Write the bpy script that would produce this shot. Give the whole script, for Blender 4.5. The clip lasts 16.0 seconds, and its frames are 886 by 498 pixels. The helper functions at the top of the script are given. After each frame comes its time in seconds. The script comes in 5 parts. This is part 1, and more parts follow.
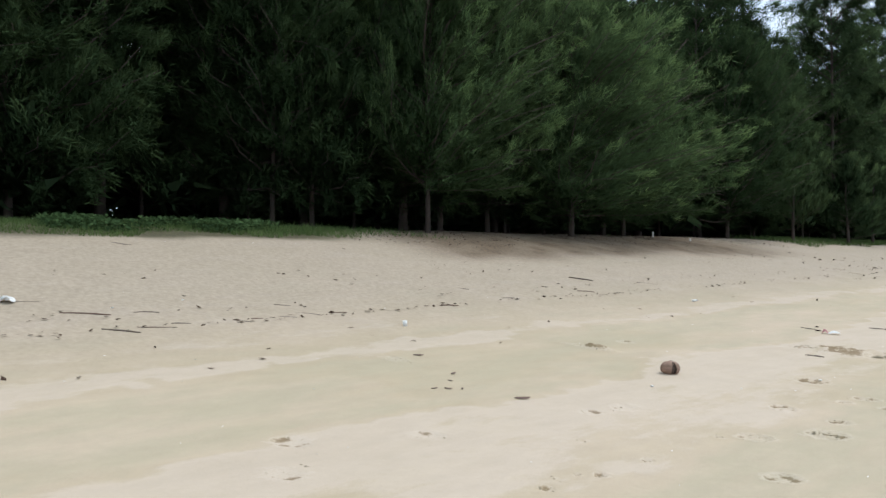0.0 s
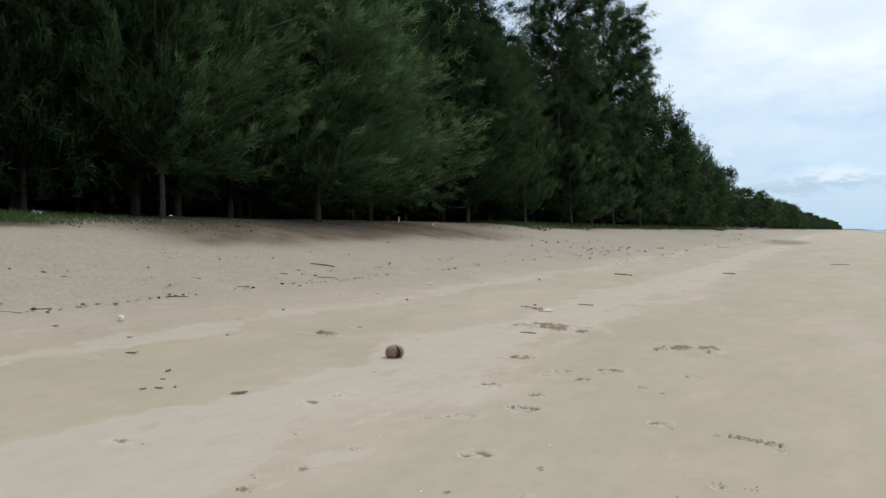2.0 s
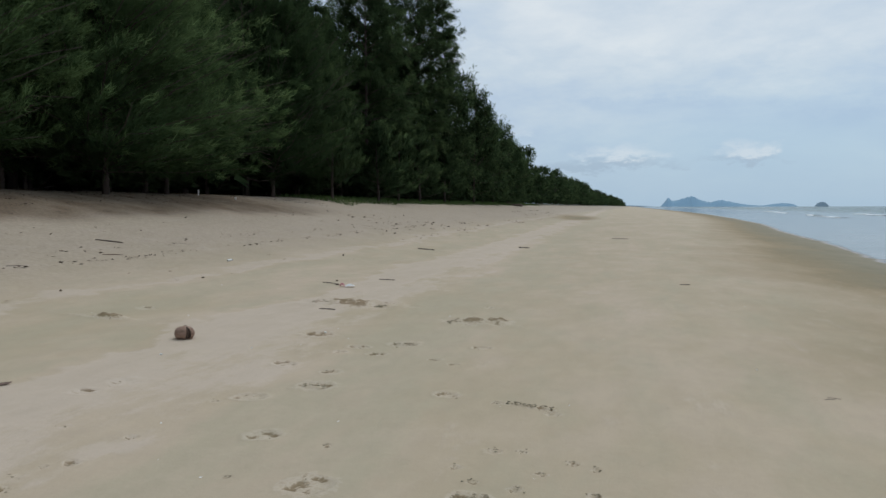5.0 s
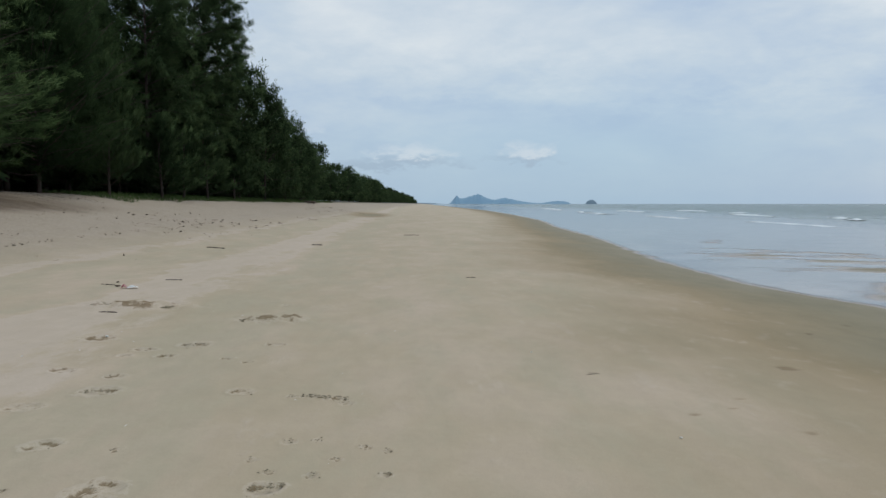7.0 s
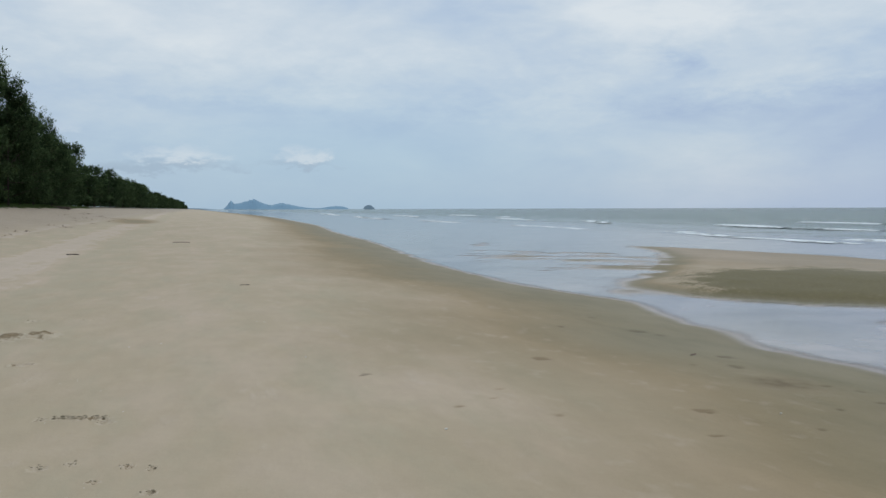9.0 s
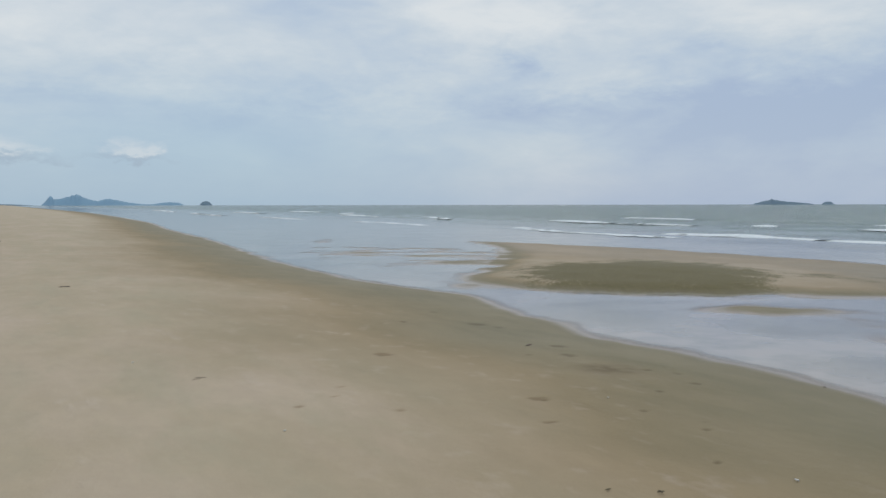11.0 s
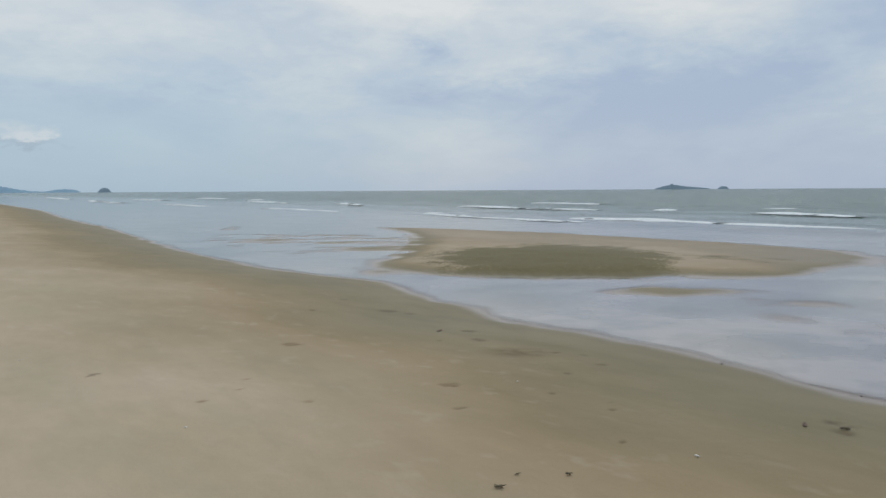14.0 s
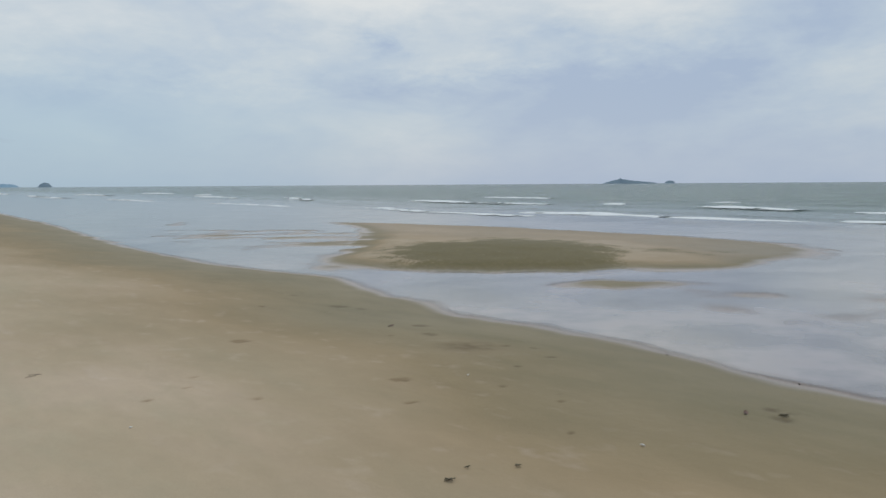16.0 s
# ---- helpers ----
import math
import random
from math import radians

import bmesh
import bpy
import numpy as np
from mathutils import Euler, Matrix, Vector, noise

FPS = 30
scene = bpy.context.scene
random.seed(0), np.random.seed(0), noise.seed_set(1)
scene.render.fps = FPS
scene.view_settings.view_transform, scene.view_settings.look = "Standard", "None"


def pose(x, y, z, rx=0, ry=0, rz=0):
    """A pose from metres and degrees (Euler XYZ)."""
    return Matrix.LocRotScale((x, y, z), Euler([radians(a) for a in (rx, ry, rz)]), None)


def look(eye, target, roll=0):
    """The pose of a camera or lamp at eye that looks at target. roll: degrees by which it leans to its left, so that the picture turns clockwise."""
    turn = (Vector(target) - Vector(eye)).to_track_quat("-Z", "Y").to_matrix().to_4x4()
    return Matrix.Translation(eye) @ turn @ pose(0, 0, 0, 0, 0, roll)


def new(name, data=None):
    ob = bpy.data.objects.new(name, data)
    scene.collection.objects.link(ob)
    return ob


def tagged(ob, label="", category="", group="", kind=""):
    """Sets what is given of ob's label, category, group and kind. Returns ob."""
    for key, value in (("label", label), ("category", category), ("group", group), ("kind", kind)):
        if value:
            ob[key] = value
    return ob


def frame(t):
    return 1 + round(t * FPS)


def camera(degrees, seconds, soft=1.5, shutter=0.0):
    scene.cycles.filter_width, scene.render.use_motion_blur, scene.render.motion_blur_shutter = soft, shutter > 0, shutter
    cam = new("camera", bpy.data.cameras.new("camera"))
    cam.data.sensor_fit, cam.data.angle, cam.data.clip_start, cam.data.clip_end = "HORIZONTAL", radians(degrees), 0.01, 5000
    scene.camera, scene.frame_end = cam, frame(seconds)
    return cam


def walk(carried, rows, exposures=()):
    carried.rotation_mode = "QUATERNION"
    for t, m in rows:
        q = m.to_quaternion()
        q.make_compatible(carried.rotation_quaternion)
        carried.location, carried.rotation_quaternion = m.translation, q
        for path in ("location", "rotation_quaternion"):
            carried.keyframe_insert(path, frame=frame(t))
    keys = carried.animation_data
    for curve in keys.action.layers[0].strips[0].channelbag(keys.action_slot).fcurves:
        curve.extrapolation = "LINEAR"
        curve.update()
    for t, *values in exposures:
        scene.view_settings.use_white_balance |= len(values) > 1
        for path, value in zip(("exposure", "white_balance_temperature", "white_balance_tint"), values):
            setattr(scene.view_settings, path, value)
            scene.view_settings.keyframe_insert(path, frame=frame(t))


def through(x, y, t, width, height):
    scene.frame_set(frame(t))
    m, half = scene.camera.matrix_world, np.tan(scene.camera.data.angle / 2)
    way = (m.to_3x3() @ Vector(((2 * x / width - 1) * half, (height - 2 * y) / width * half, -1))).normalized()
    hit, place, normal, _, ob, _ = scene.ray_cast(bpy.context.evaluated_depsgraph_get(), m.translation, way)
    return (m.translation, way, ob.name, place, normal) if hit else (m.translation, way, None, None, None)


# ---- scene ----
cam = camera(60.1, 16.0, soft=1.5)
ROWS = [
    (0.0, 0.0, 0.0, 1.4, 46.1, 0.13, 0.09),
    (0.5, 0.048, 0.071, 1.407, 42.99, -0.06, 0.19),
    (1.0, 0.114, 0.159, 1.418, 38.27, -0.43, 0.42),
    (1.5, 0.16, 0.237, 1.426, 32.87, -0.86, 0.62),
    (2.0, 0.205, 0.295, 1.436, 28.09, -1.15, 0.54),
    (2.5, 0.266, 0.32, 1.444, 24.81, -1.46, 0.35),
    (3.0, 0.315, 0.345, 1.449, 22.98, -1.79, 0.29),
    (5.5, 0.354, 0.322, 1.465, 10.6, -3.38, 0.04),
    (6.0, 0.362, 0.269, 1.464, 6.72, -3.47, -0.03),
    (6.5, 0.372, 0.2, 1.464, 2.6, -3.47, -0.05),
    (7.0, 0.386, 0.129, 1.465, -1.39, -3.39, 0.03),
    (7.5, 0.387, 0.096, 1.466, -5.14, -3.23, -0.03),
    (8.0, 0.379, 0.086, 1.469, -9.1, -3.1, -0.05),
    (8.5, 0.39, 0.067, 1.468, -13.47, -3.02, 0.02),
    (9.0, 0.435, 0.029, 1.465, -17.85, -3.03, 0.17),
    (9.5, 0.463, 0.003, 1.463, -21.92, -3.06, 0.15),
    (12.0, 0.508, 0.11, 1.451, -32.69, -3.67, 0.05),
    (12.5, 0.532, 0.117, 1.45, -34.26, -3.87, 0.04),
    (13.0, 0.546, 0.123, 1.451, -35.25, -4.02, 0.18),
    (13.5, 0.553, 0.119, 1.453, -35.61, -4.19, 0.33),
    (14.0, 0.551, 0.119, 1.454, -36.11, -4.4, 0.31),
    (14.5, 0.548, 0.121, 1.455, -36.86, -4.55, 0.27),
    (15.0, 0.556, 0.118, 1.456, -37.65, -4.69, 0.34),
    (15.5, 0.56, 0.112, 1.455, -38.6, -4.78, 0.26),
    (16.0, 0.56, 0.104, 1.456, -39.71, -4.83, 0.36),
]
EXPOSURES = [(0, 0.90, 6500, 10), (0.6, 0.90, 6500, 10), (1.2, 0.78, 6500, 10), (1.6, 0.58, 6500, 10), (2.0, 0.45, 6500, 10), (2.5, 0.29, 6500, 10), (3.0, 0.21, 6500, 10), (5.5, 0.03, 6500, 10), (9, 0.0, 6500, 10), (12, -0.03, 6800, 11), (16, -0.03, 6850, 11)]
walk(cam, [(t, pose(x, y, z, 90 + pitch, roll, yaw)) for t, x, y, z, yaw, pitch, roll in ROWS], EXPOSURES)

# ---- sky and sun: a bright, half overcast day ----
SUN_AZ, SUN_EL = radians(25), radians(58)
world = bpy.data.worlds.new("overcast_sky")
scene.world = world
world.use_nodes = True
wn, wl = world.node_tree.nodes, world.node_tree.links
wn.clear()
w_out, w_bg = wn.new("ShaderNodeOutputWorld"), wn.new("ShaderNodeBackground")
w_sky, w_tc = wn.new("ShaderNodeTexSky"), wn.new("ShaderNodeTexCoord")
w_sky.sky_type, w_sky.sun_disc, w_sky.sun_elevation, w_sky.sun_rotation = "NISHITA", False, SUN_EL, SUN_AZ
w_sky.air_density, w_sky.dust_density, w_sky.ozone_density = 1.2, 1.5, 1.5


def w_math(op, a, b):
    n = wn.new("ShaderNodeMath")
    n.operation = op
    for k, v in enumerate((a, b)):
        if isinstance(v, (int, float)):
            n.inputs[k].default_value = v
        else:
            wl.new(v, n.inputs[k])
    return n.outputs[0]


def w_noise(vec, scale, detail, rough, distort=0.0):
    n = wn.new("ShaderNodeTexNoise")
    wl.new(vec, n.inputs["Vector"])
    n.inputs["Scale"].default_value, n.inputs["Detail"].default_value = scale, detail
    n.inputs["Roughness"].default_value, n.inputs["Distortion"].default_value = rough, distort
    return n.outputs["Fac"]


def w_ramp(fac, stops):
    n = wn.new("ShaderNodeValToRGB")
    wl.new(fac, n.inputs[0])
    el = n.color_ramp.elements
    while len(el) < len(stops):
        el.new(0.5)
    for e, (p, c) in zip(el, stops):
        e.position, e.color = p, (*c, 1)
    return n.outputs[0]


w_sep = wn.new("ShaderNodeSeparateXYZ")
wl.new(w_tc.outputs["Generated"], w_sep.inputs[0])
az = w_math("ARCTAN2", w_sep.outputs["X"], w_sep.outputs["Y"])
el = w_math("ARCSINE", w_sep.outputs["Z"], 0)


w_com = wn.new("ShaderNodeCombineXYZ")
wl.new(az, w_com.inputs[0])
wl.new(w_math("MULTIPLY", el, 2.6), w_com.inputs[1])
broad = w_noise(w_com.outputs[0], 2.6, 5, 0.5, 0.5)
fine = w_noise(w_com.outputs[0], 9.0, 7, 0.6, 0.3)
curl = w_noise(w_com.outputs[0], 26.0, 6, 0.65, 0.2)
fray = w_noise(w_com.outputs[0], 15.0, 6, 0.6, 0.4)
# cloud masses have frayed edges: bearings and heights wander with the noise
az_w = w_math("ADD", az, w_math("MULTIPLY", w_math("SUBTRACT", fray, 0.5), 0.16))
el_w = w_math("ADD", el, w_math("MULTIPLY", w_math("SUBTRACT", curl, 0.5), 0.045))


def w_lobe(a0, e0, wa, we, frayed=True):
    """A soft patch of cloud about a bearing and a height, in degrees."""
    a, e = (az_w, el_w) if frayed else (az, el)
    p = w_math("POWER", w_math("ABSOLUTE", w_math("DIVIDE", w_math("SUBTRACT", a, radians(a0)), radians(wa)), 0), 2)
    q = w_math("POWER", w_math("ABSOLUTE", w_math("DIVIDE", w_math("SUBTRACT", e, radians(e0)), radians(we)), 0), 2)
    return w_math("POWER", 2.718, w_math("MULTIPLY", w_math("ADD", p, q), -1))


def w_mix(fac, a, b):
    n = wn.new("ShaderNodeMix")
    n.data_type = "RGBA"
    for k, v in ((0, fac), (6, a), (7, b)):
        if isinstance(v, (tuple, list)):
            n.inputs[k].default_value = (*v, 1)
        elif isinstance(v, float):
            n.inputs[k].default_value = v
        else:
            wl.new(v, n.inputs[k])
    return n.outputs[2]


both = w_math("ADD", w_math("ADD", w_math("MULTIPLY", broad, 0.62), w_math("MULTIPLY", fine, 0.21)), w_math("MULTIPLY", curl, 0.07))
both = w_math("ADD", both, 0.045)
# bearing, height, half-width, half-height and weight of the brighter and the greyer masses
for a0, e0, wa, we, weight in [(31, 13.5, 8.5, 3.6, 0.17), (41, 9.0, 5.5, 1.5, 0.13), (24, 9.5, 9, 3.0, 0.07), (11, 11.5, 9, 3.2, 0.11), (-7, 12.5, 10, 4.5, 0.11), (38, 3.8, 4.5, 2.6, 0.06), (55, 12.5, 7, 2.4, 0.06), (63, 6.5, 6, 4, 0.03), (18, 17, 60, 5, 0.05),
                               (35.3, 10.0, 1.8, 0.9, -0.13), (54, 7.0, 9.5, 2.8, -0.16), (60, 3.0, 10, 2.0, -0.06), (37.5, 6.4, 6, 1.1, -0.07), (14, 5.6, 9, 1.8, -0.09), (1.5, 7.2, 5, 0.8, -0.07), (22, 6.2, 6, 1.3, -0.05), (47, 10.6, 3.5, 1.0, -0.05)]:
    both = w_math("ADD", both, w_math("MULTIPLY", w_lobe(a0, e0, wa, we), 0.85 * weight))
both = w_math("ADD", w_math("MULTIPLY", w_math("SUBTRACT", both, 0.51), 1.15), 0.515)
cloud = w_ramp(both, [(0.36, (0.370, 0.478, 0.660)), (0.47, (0.458, 0.568, 0.705)), (0.57, (0.560, 0.650, 0.735)), (0.70, (0.715, 0.770, 0.805))])
low = w_ramp(el, [(0.0, (1, 1, 1)), (0.11, (0, 0, 0))])
cloud = w_mix(w_math("MULTIPLY", low, 0.75), cloud, w_ramp(w_math("ADD", w_math("MULTIPLY", az, 1.0), 0.0), [(0.25, (0.370, 0.533, 0.685)), (0.75, (0.402, 0.518, 0.706))]))
cloud = w_mix(w_math("MULTIPLY", w_lobe(11, 3.5, 17, 5.0, False), 0.55), cloud, (0.386, 0.565, 0.715))
# small heaped clouds low over the islands: bright tops on thin grey bases
tuft = w_math("ADD", w_math("MULTIPLY", curl, 2.0), -0.25)
tops = w_math("ADD", w_lobe(-0.8, 3.8, 2.6, 0.62), w_math("ADD", w_math("MULTIPLY", w_lobe(7.8, 3.85, 1.7, 0.62), 0.95), w_math("MULTIPLY", w_lobe(-8, 5.6, 2.0, 0.7), 0.5)))
bases = w_math("ADD", w_lobe(-1.6, 3.1, 4.2, 0.38), w_math("ADD", w_math("MULTIPLY", w_lobe(7.6, 3.2, 2.6, 0.34), 0.85), w_math("MULTIPLY", w_lobe(-5.5, 2.7, 3.0, 0.34), 0.8)))
cloud = w_mix(w_math("MULTIPLY", w_ramp(w_math("MULTIPLY", tops, tuft), [(0.15, (0, 0, 0)), (0.70, (1, 1, 1))]), 0.75), cloud, (0.61, 0.695, 0.78))
cloud = w_mix(w_math("MULTIPLY", w_ramp(w_math("MULTIPLY", bases, tuft), [(0.15, (0, 0, 0)), (0.70, (1, 1, 1))]), 0.75), cloud, (0.315, 0.435, 0.58))
high = w_ramp(el, [(0.35, (1, 1, 1)), (0.95, (1.42, 1.38, 1.32))])
w_up = wn.new("ShaderNodeVectorMath")
w_up.operation = "MULTIPLY"
wl.new(cloud, w_up.inputs[0]), wl.new(high, w_up.inputs[1])
w_scale = wn.new("ShaderNodeVectorMath")
w_scale.operation = "SCALE"
wl.new(w_sky.outputs[0], w_scale.inputs[0])
w_scale.inputs["Scale"].default_value = 0.10
wl.new(w_mix(0.88, w_scale.outputs[0], w_up.outputs[0]), w_bg.inputs[0])
w_bg.inputs[1].default_value = 1.0
wl.new(w_bg.outputs[0], w_out.inputs[0])

sun = new("sun", bpy.data.lights.new("sun", "SUN"))
sun.data.energy, sun.data.angle, sun.data.color = 0.9, radians(25), (1.0, 0.96, 0.9)
sun.matrix_world = look((0, 0, 0), (-math.sin(SUN_AZ) * math.cos(SUN_EL), -math.cos(SUN_AZ) * math.cos(SUN_EL), -math.sin(SUN_EL)))

# ---- the lie of the land: x runs out to sea, y along the shore, z = 0 at the first footing ----
SEA = -0.45
PROFILE_X = [-300, -60, -24, -18, -16, -14, -12, -10, -8, -6, -4, -2, 0, 2]
PROFILE_Z = [1.4, 1.7, 2.10, 2.02, 1.92, 1.66, 1.22, 0.78, 0.42, 0.19, 0.06, 0.0, 0.0, -0.02]
SHORE_Y = [-400, -20, 0, 3.4, 5.5, 7.1, 8.2, 10, 11.6, 13.9, 15.5, 18.4, 25, 40, 59, 93, 238, 506, 1200, 4600]
SHORE_X = [24, 10.5, 7.9, 7.65, 7.95, 7.8, 7.8, 8.1, 8.3, 8.75, 8.55, 8.05, 8.25, 9.8, 11, 14, 18, 17, 16, 14]


def smooth(a, b, v):
    v = np.clip((v - a) / (b - a), 0, 1)
    return v * v * (3 - 2 * v)


def spline(v, xs, ys):
    """A smooth curve through given stations."""
    xs, ys = np.asarray(xs, float), np.asarray(ys, float)
    d = np.diff(ys) / np.diff(xs)
    m = np.concatenate([[d[0]], np.where(d[:-1] * d[1:] > 0, 2 * d[:-1] * d[1:] / (d[:-1] + d[1:] + 1e-12 * np.sign(d[:-1] + d[1:])), 0), [d[-1]]])
    v = np.clip(v, xs[0], xs[-1])
    i = np.clip(np.searchsorted(xs, v) - 1, 0, len(xs) - 2)
    h = xs[i + 1] - xs[i]
    t = (v - xs[i]) / h
    return (1 + 2 * t) * (1 - t) ** 2 * ys[i] + t * (1 - t) ** 2 * h * m[i] + t * t * (3 - 2 * t) * ys[i + 1] + t * t * (t - 1) * h * m[i + 1]


def shore(y):
    return spline(y, SHORE_Y, SHORE_X)


BAR = [(21.2, 34), (20.0, 29.6), (18.0, 25.5), (16.6, 23.2), (14.6, 20.6), (12.6, 18.4), (11.2, 17.5), (10.3, 16.4), (10.5, 14.3), (11.3, 13.1), (12.0, 12.2), (12.8, 11.7), (13.4, 10.9), (14.6, 10.8), (15.1, 10.0), (16.1, 9.1), (17, 9.0), (18.3, 9.4), (20, 9.1), (22, 9.6), (23.7, 11.2), (24.4, 13.5), (24.3, 18), (24.2, 23.5), (22.6, 30)]
SHALLOWS = [(12.4, 8.9, 1.6, 0.5, -0.65), (15.2, 39, 3.4, 0.8, 1.1), (10.0, 15.6, 1.6, 0.7, 0.8)]


def inside(x, y, ring):
    """Signed distance to a closed ring, positive inside."""
    best, odd = np.full(x.shape, 1e9), np.zeros(x.shape, bool)
    for (ax, ay), (bx, by) in zip(ring, ring[1:] + ring[:1]):
        ex, ey = bx - ax, by - ay
        t = np.clip(((x - ax) * ex + (y - ay) * ey) / (ex * ex + ey * ey), 0, 1)
        best = np.minimum(best, np.hypot(x - ax - t * ex, y - ay - t * ey))
        odd ^= ((ay > y) != (by > y)) & (x < ex * (y - ay) / (ey if ey else 1e-9) + ax)
    return np.where(odd, best, -best)


def land(x, y):
    """Height of the sand, without its small relief."""
    x, y = np.asarray(x, float), np.asarray(y, float)
    s = shore(y)
    z = spline(x, PROFILE_X, PROFILE_Z)
    face = np.clip((x - 1.0) / np.maximum(s - 1.0, 0.5), 0, None)
    z = np.where(x > 1.0, -0.01 + (SEA + 0.01) * np.minimum(face, 1) ** 1.6, z)
    out = np.maximum(x - s, 0)
    z = np.where(x > s, SEA - 0.05 * (1 - np.exp(-out / 0.45)) - 0.012 * np.maximum(out - 16, 0) ** 1.15, z)
    near = (x > 4) & (x < 34) & (y > -4) & (y < 48)
    if near.any():
        px, py = x[near], y[near]
        bar = inside(px, py, BAR)
        top = SEA - 0.02 + 0.10 * (1 - 0.62 * smooth(15.5, 22, px) * smooth(17, 10, py)) * smooth(-0.45, 1.1, bar) + 0.16 * np.exp(-((px - 14.8) / 3.6) ** 2 - ((py - 14.6) / 3.0) ** 2) * smooth(-0.2, 1.0, bar)
        zz = np.where(bar > -0.6, np.maximum(z[near], top), z[near])
        for cx, cy, a, b, turn in SHALLOWS:
            u, v = (px - cx) * np.cos(turn) + (py - cy) * np.sin(turn), (py - cy) * np.cos(turn) - (px - cx) * np.sin(turn)
            zz = np.maximum(zz, SEA - 0.05 + 0.051 * np.exp(-(u / a) ** 2 - (v / b) ** 2))
        z = z.copy()
        z[near] = zz
    return z


# ---- materials ----
def material(name):
    m = bpy.data.materials.new(name)
    m.use_nodes = True
    nodes, links = m.node_tree.nodes, m.node_tree.links
    return m, nodes, links, nodes["Principled BSDF"], nodes["Material Output"]


def n_noise(nodes, links, scale, detail=6, rough=0.6, vec=None, stretch=None):
    n = nodes.new("ShaderNodeTexNoise")
    n.inputs["Scale"].default_value, n.inputs["Detail"].default_value, n.inputs["Roughness"].default_value = scale, detail, rough
    if vec is None:
        vec = nodes.new("ShaderNodeNewGeometry").outputs["Position"]
    if stretch:
        mp = nodes.new("ShaderNodeMapping")
        mp.inputs["Scale"].default_value = stretch
        links.new(vec, mp.inputs[0])
        vec = mp.outputs[0]
    links.new(vec, n.inputs["Vector"])
    return n.outputs["Fac"]


def n_ramp(nodes, links, fac, stops):
    n = nodes.new("ShaderNodeValToRGB")
    links.new(fac, n.inputs[0])
    el = n.color_ramp.elements
    while len(el) < len(stops):
        el.new(0.5)
    for e, (p, c) in zip(el, stops):
        e.position, e.color = p, (*((c,) * 3 if isinstance(c, (int, float)) else c), 1)
    return n.outputs[0]


def n_mix(nodes, links, fac, a, b, blend="MIX"):
    n = nodes.new("ShaderNodeMix")
    n.data_type, n.blend_type = "RGBA", blend
    for k, v in ((0, fac), (6, a), (7, b)):
        if isinstance(v, (int, float)):
            n.inputs[k].default_value = v
        elif isinstance(v, tuple):
            n.inputs[k].default_value = (*v, 1)
        else:
            links.new(v, n.inputs[k])
    return n.outputs[2]


def n_math(nodes, links, op, a, b=0.0):
    n = nodes.new("ShaderNodeMath")
    n.operation = op
    for k, v in enumerate((a, b)):
        if isinstance(v, (int, float)):
            n.inputs[k].default_value = v
        else:
            links.new(v, n.inputs[k])
    return n.outputs[0]


def n_bump(nodes, links, height, strength, distance, after=None):
    n = nodes.new("ShaderNodeBump")
    n.inputs["Strength"].default_value, n.inputs["Distance"].default_value = strength, distance
    links.new(height, n.inputs["Height"])
    if after is not None:
        links.new(after, n.inputs["Normal"])
    return n.outputs[0]


def n_attr(nodes, name):
    n = nodes.new("ShaderNodeAttribute")
    n.attribute_name = name
    return n.outputs["Fac"]


def speckled(name, dark, light, scale=12, rough=0.85, bump=0.4, dist=0.01, metal=0.0, stretch=None):
    """A plain rough surface with a broad and a fine variation in its own space."""
    m, nodes, links, bsdf, _ = material(name)
    vec = nodes.new("ShaderNodeTexCoord").outputs["Object"]
    a = n_noise(nodes, links, scale, 5, 0.65, vec, stretch)
    b = n_noise(nodes, links, scale * 7, 4, 0.7, vec, stretch)
    mix = n_math(nodes, links, "ADD", n_math(nodes, links, "MULTIPLY", a, 0.65), n_math(nodes, links, "MULTIPLY", b, 0.35))
    links.new(n_ramp(nodes, links, mix, [(0.34, dark), (0.66, light)]), bsdf.inputs["Base Color"])
    links.new(n_bump(nodes, links, mix, bump, dist), bsdf.inputs["Normal"])
    bsdf.inputs["Roughness"].default_value, bsdf.inputs["Metallic"].default_value = rough, metal
    return m


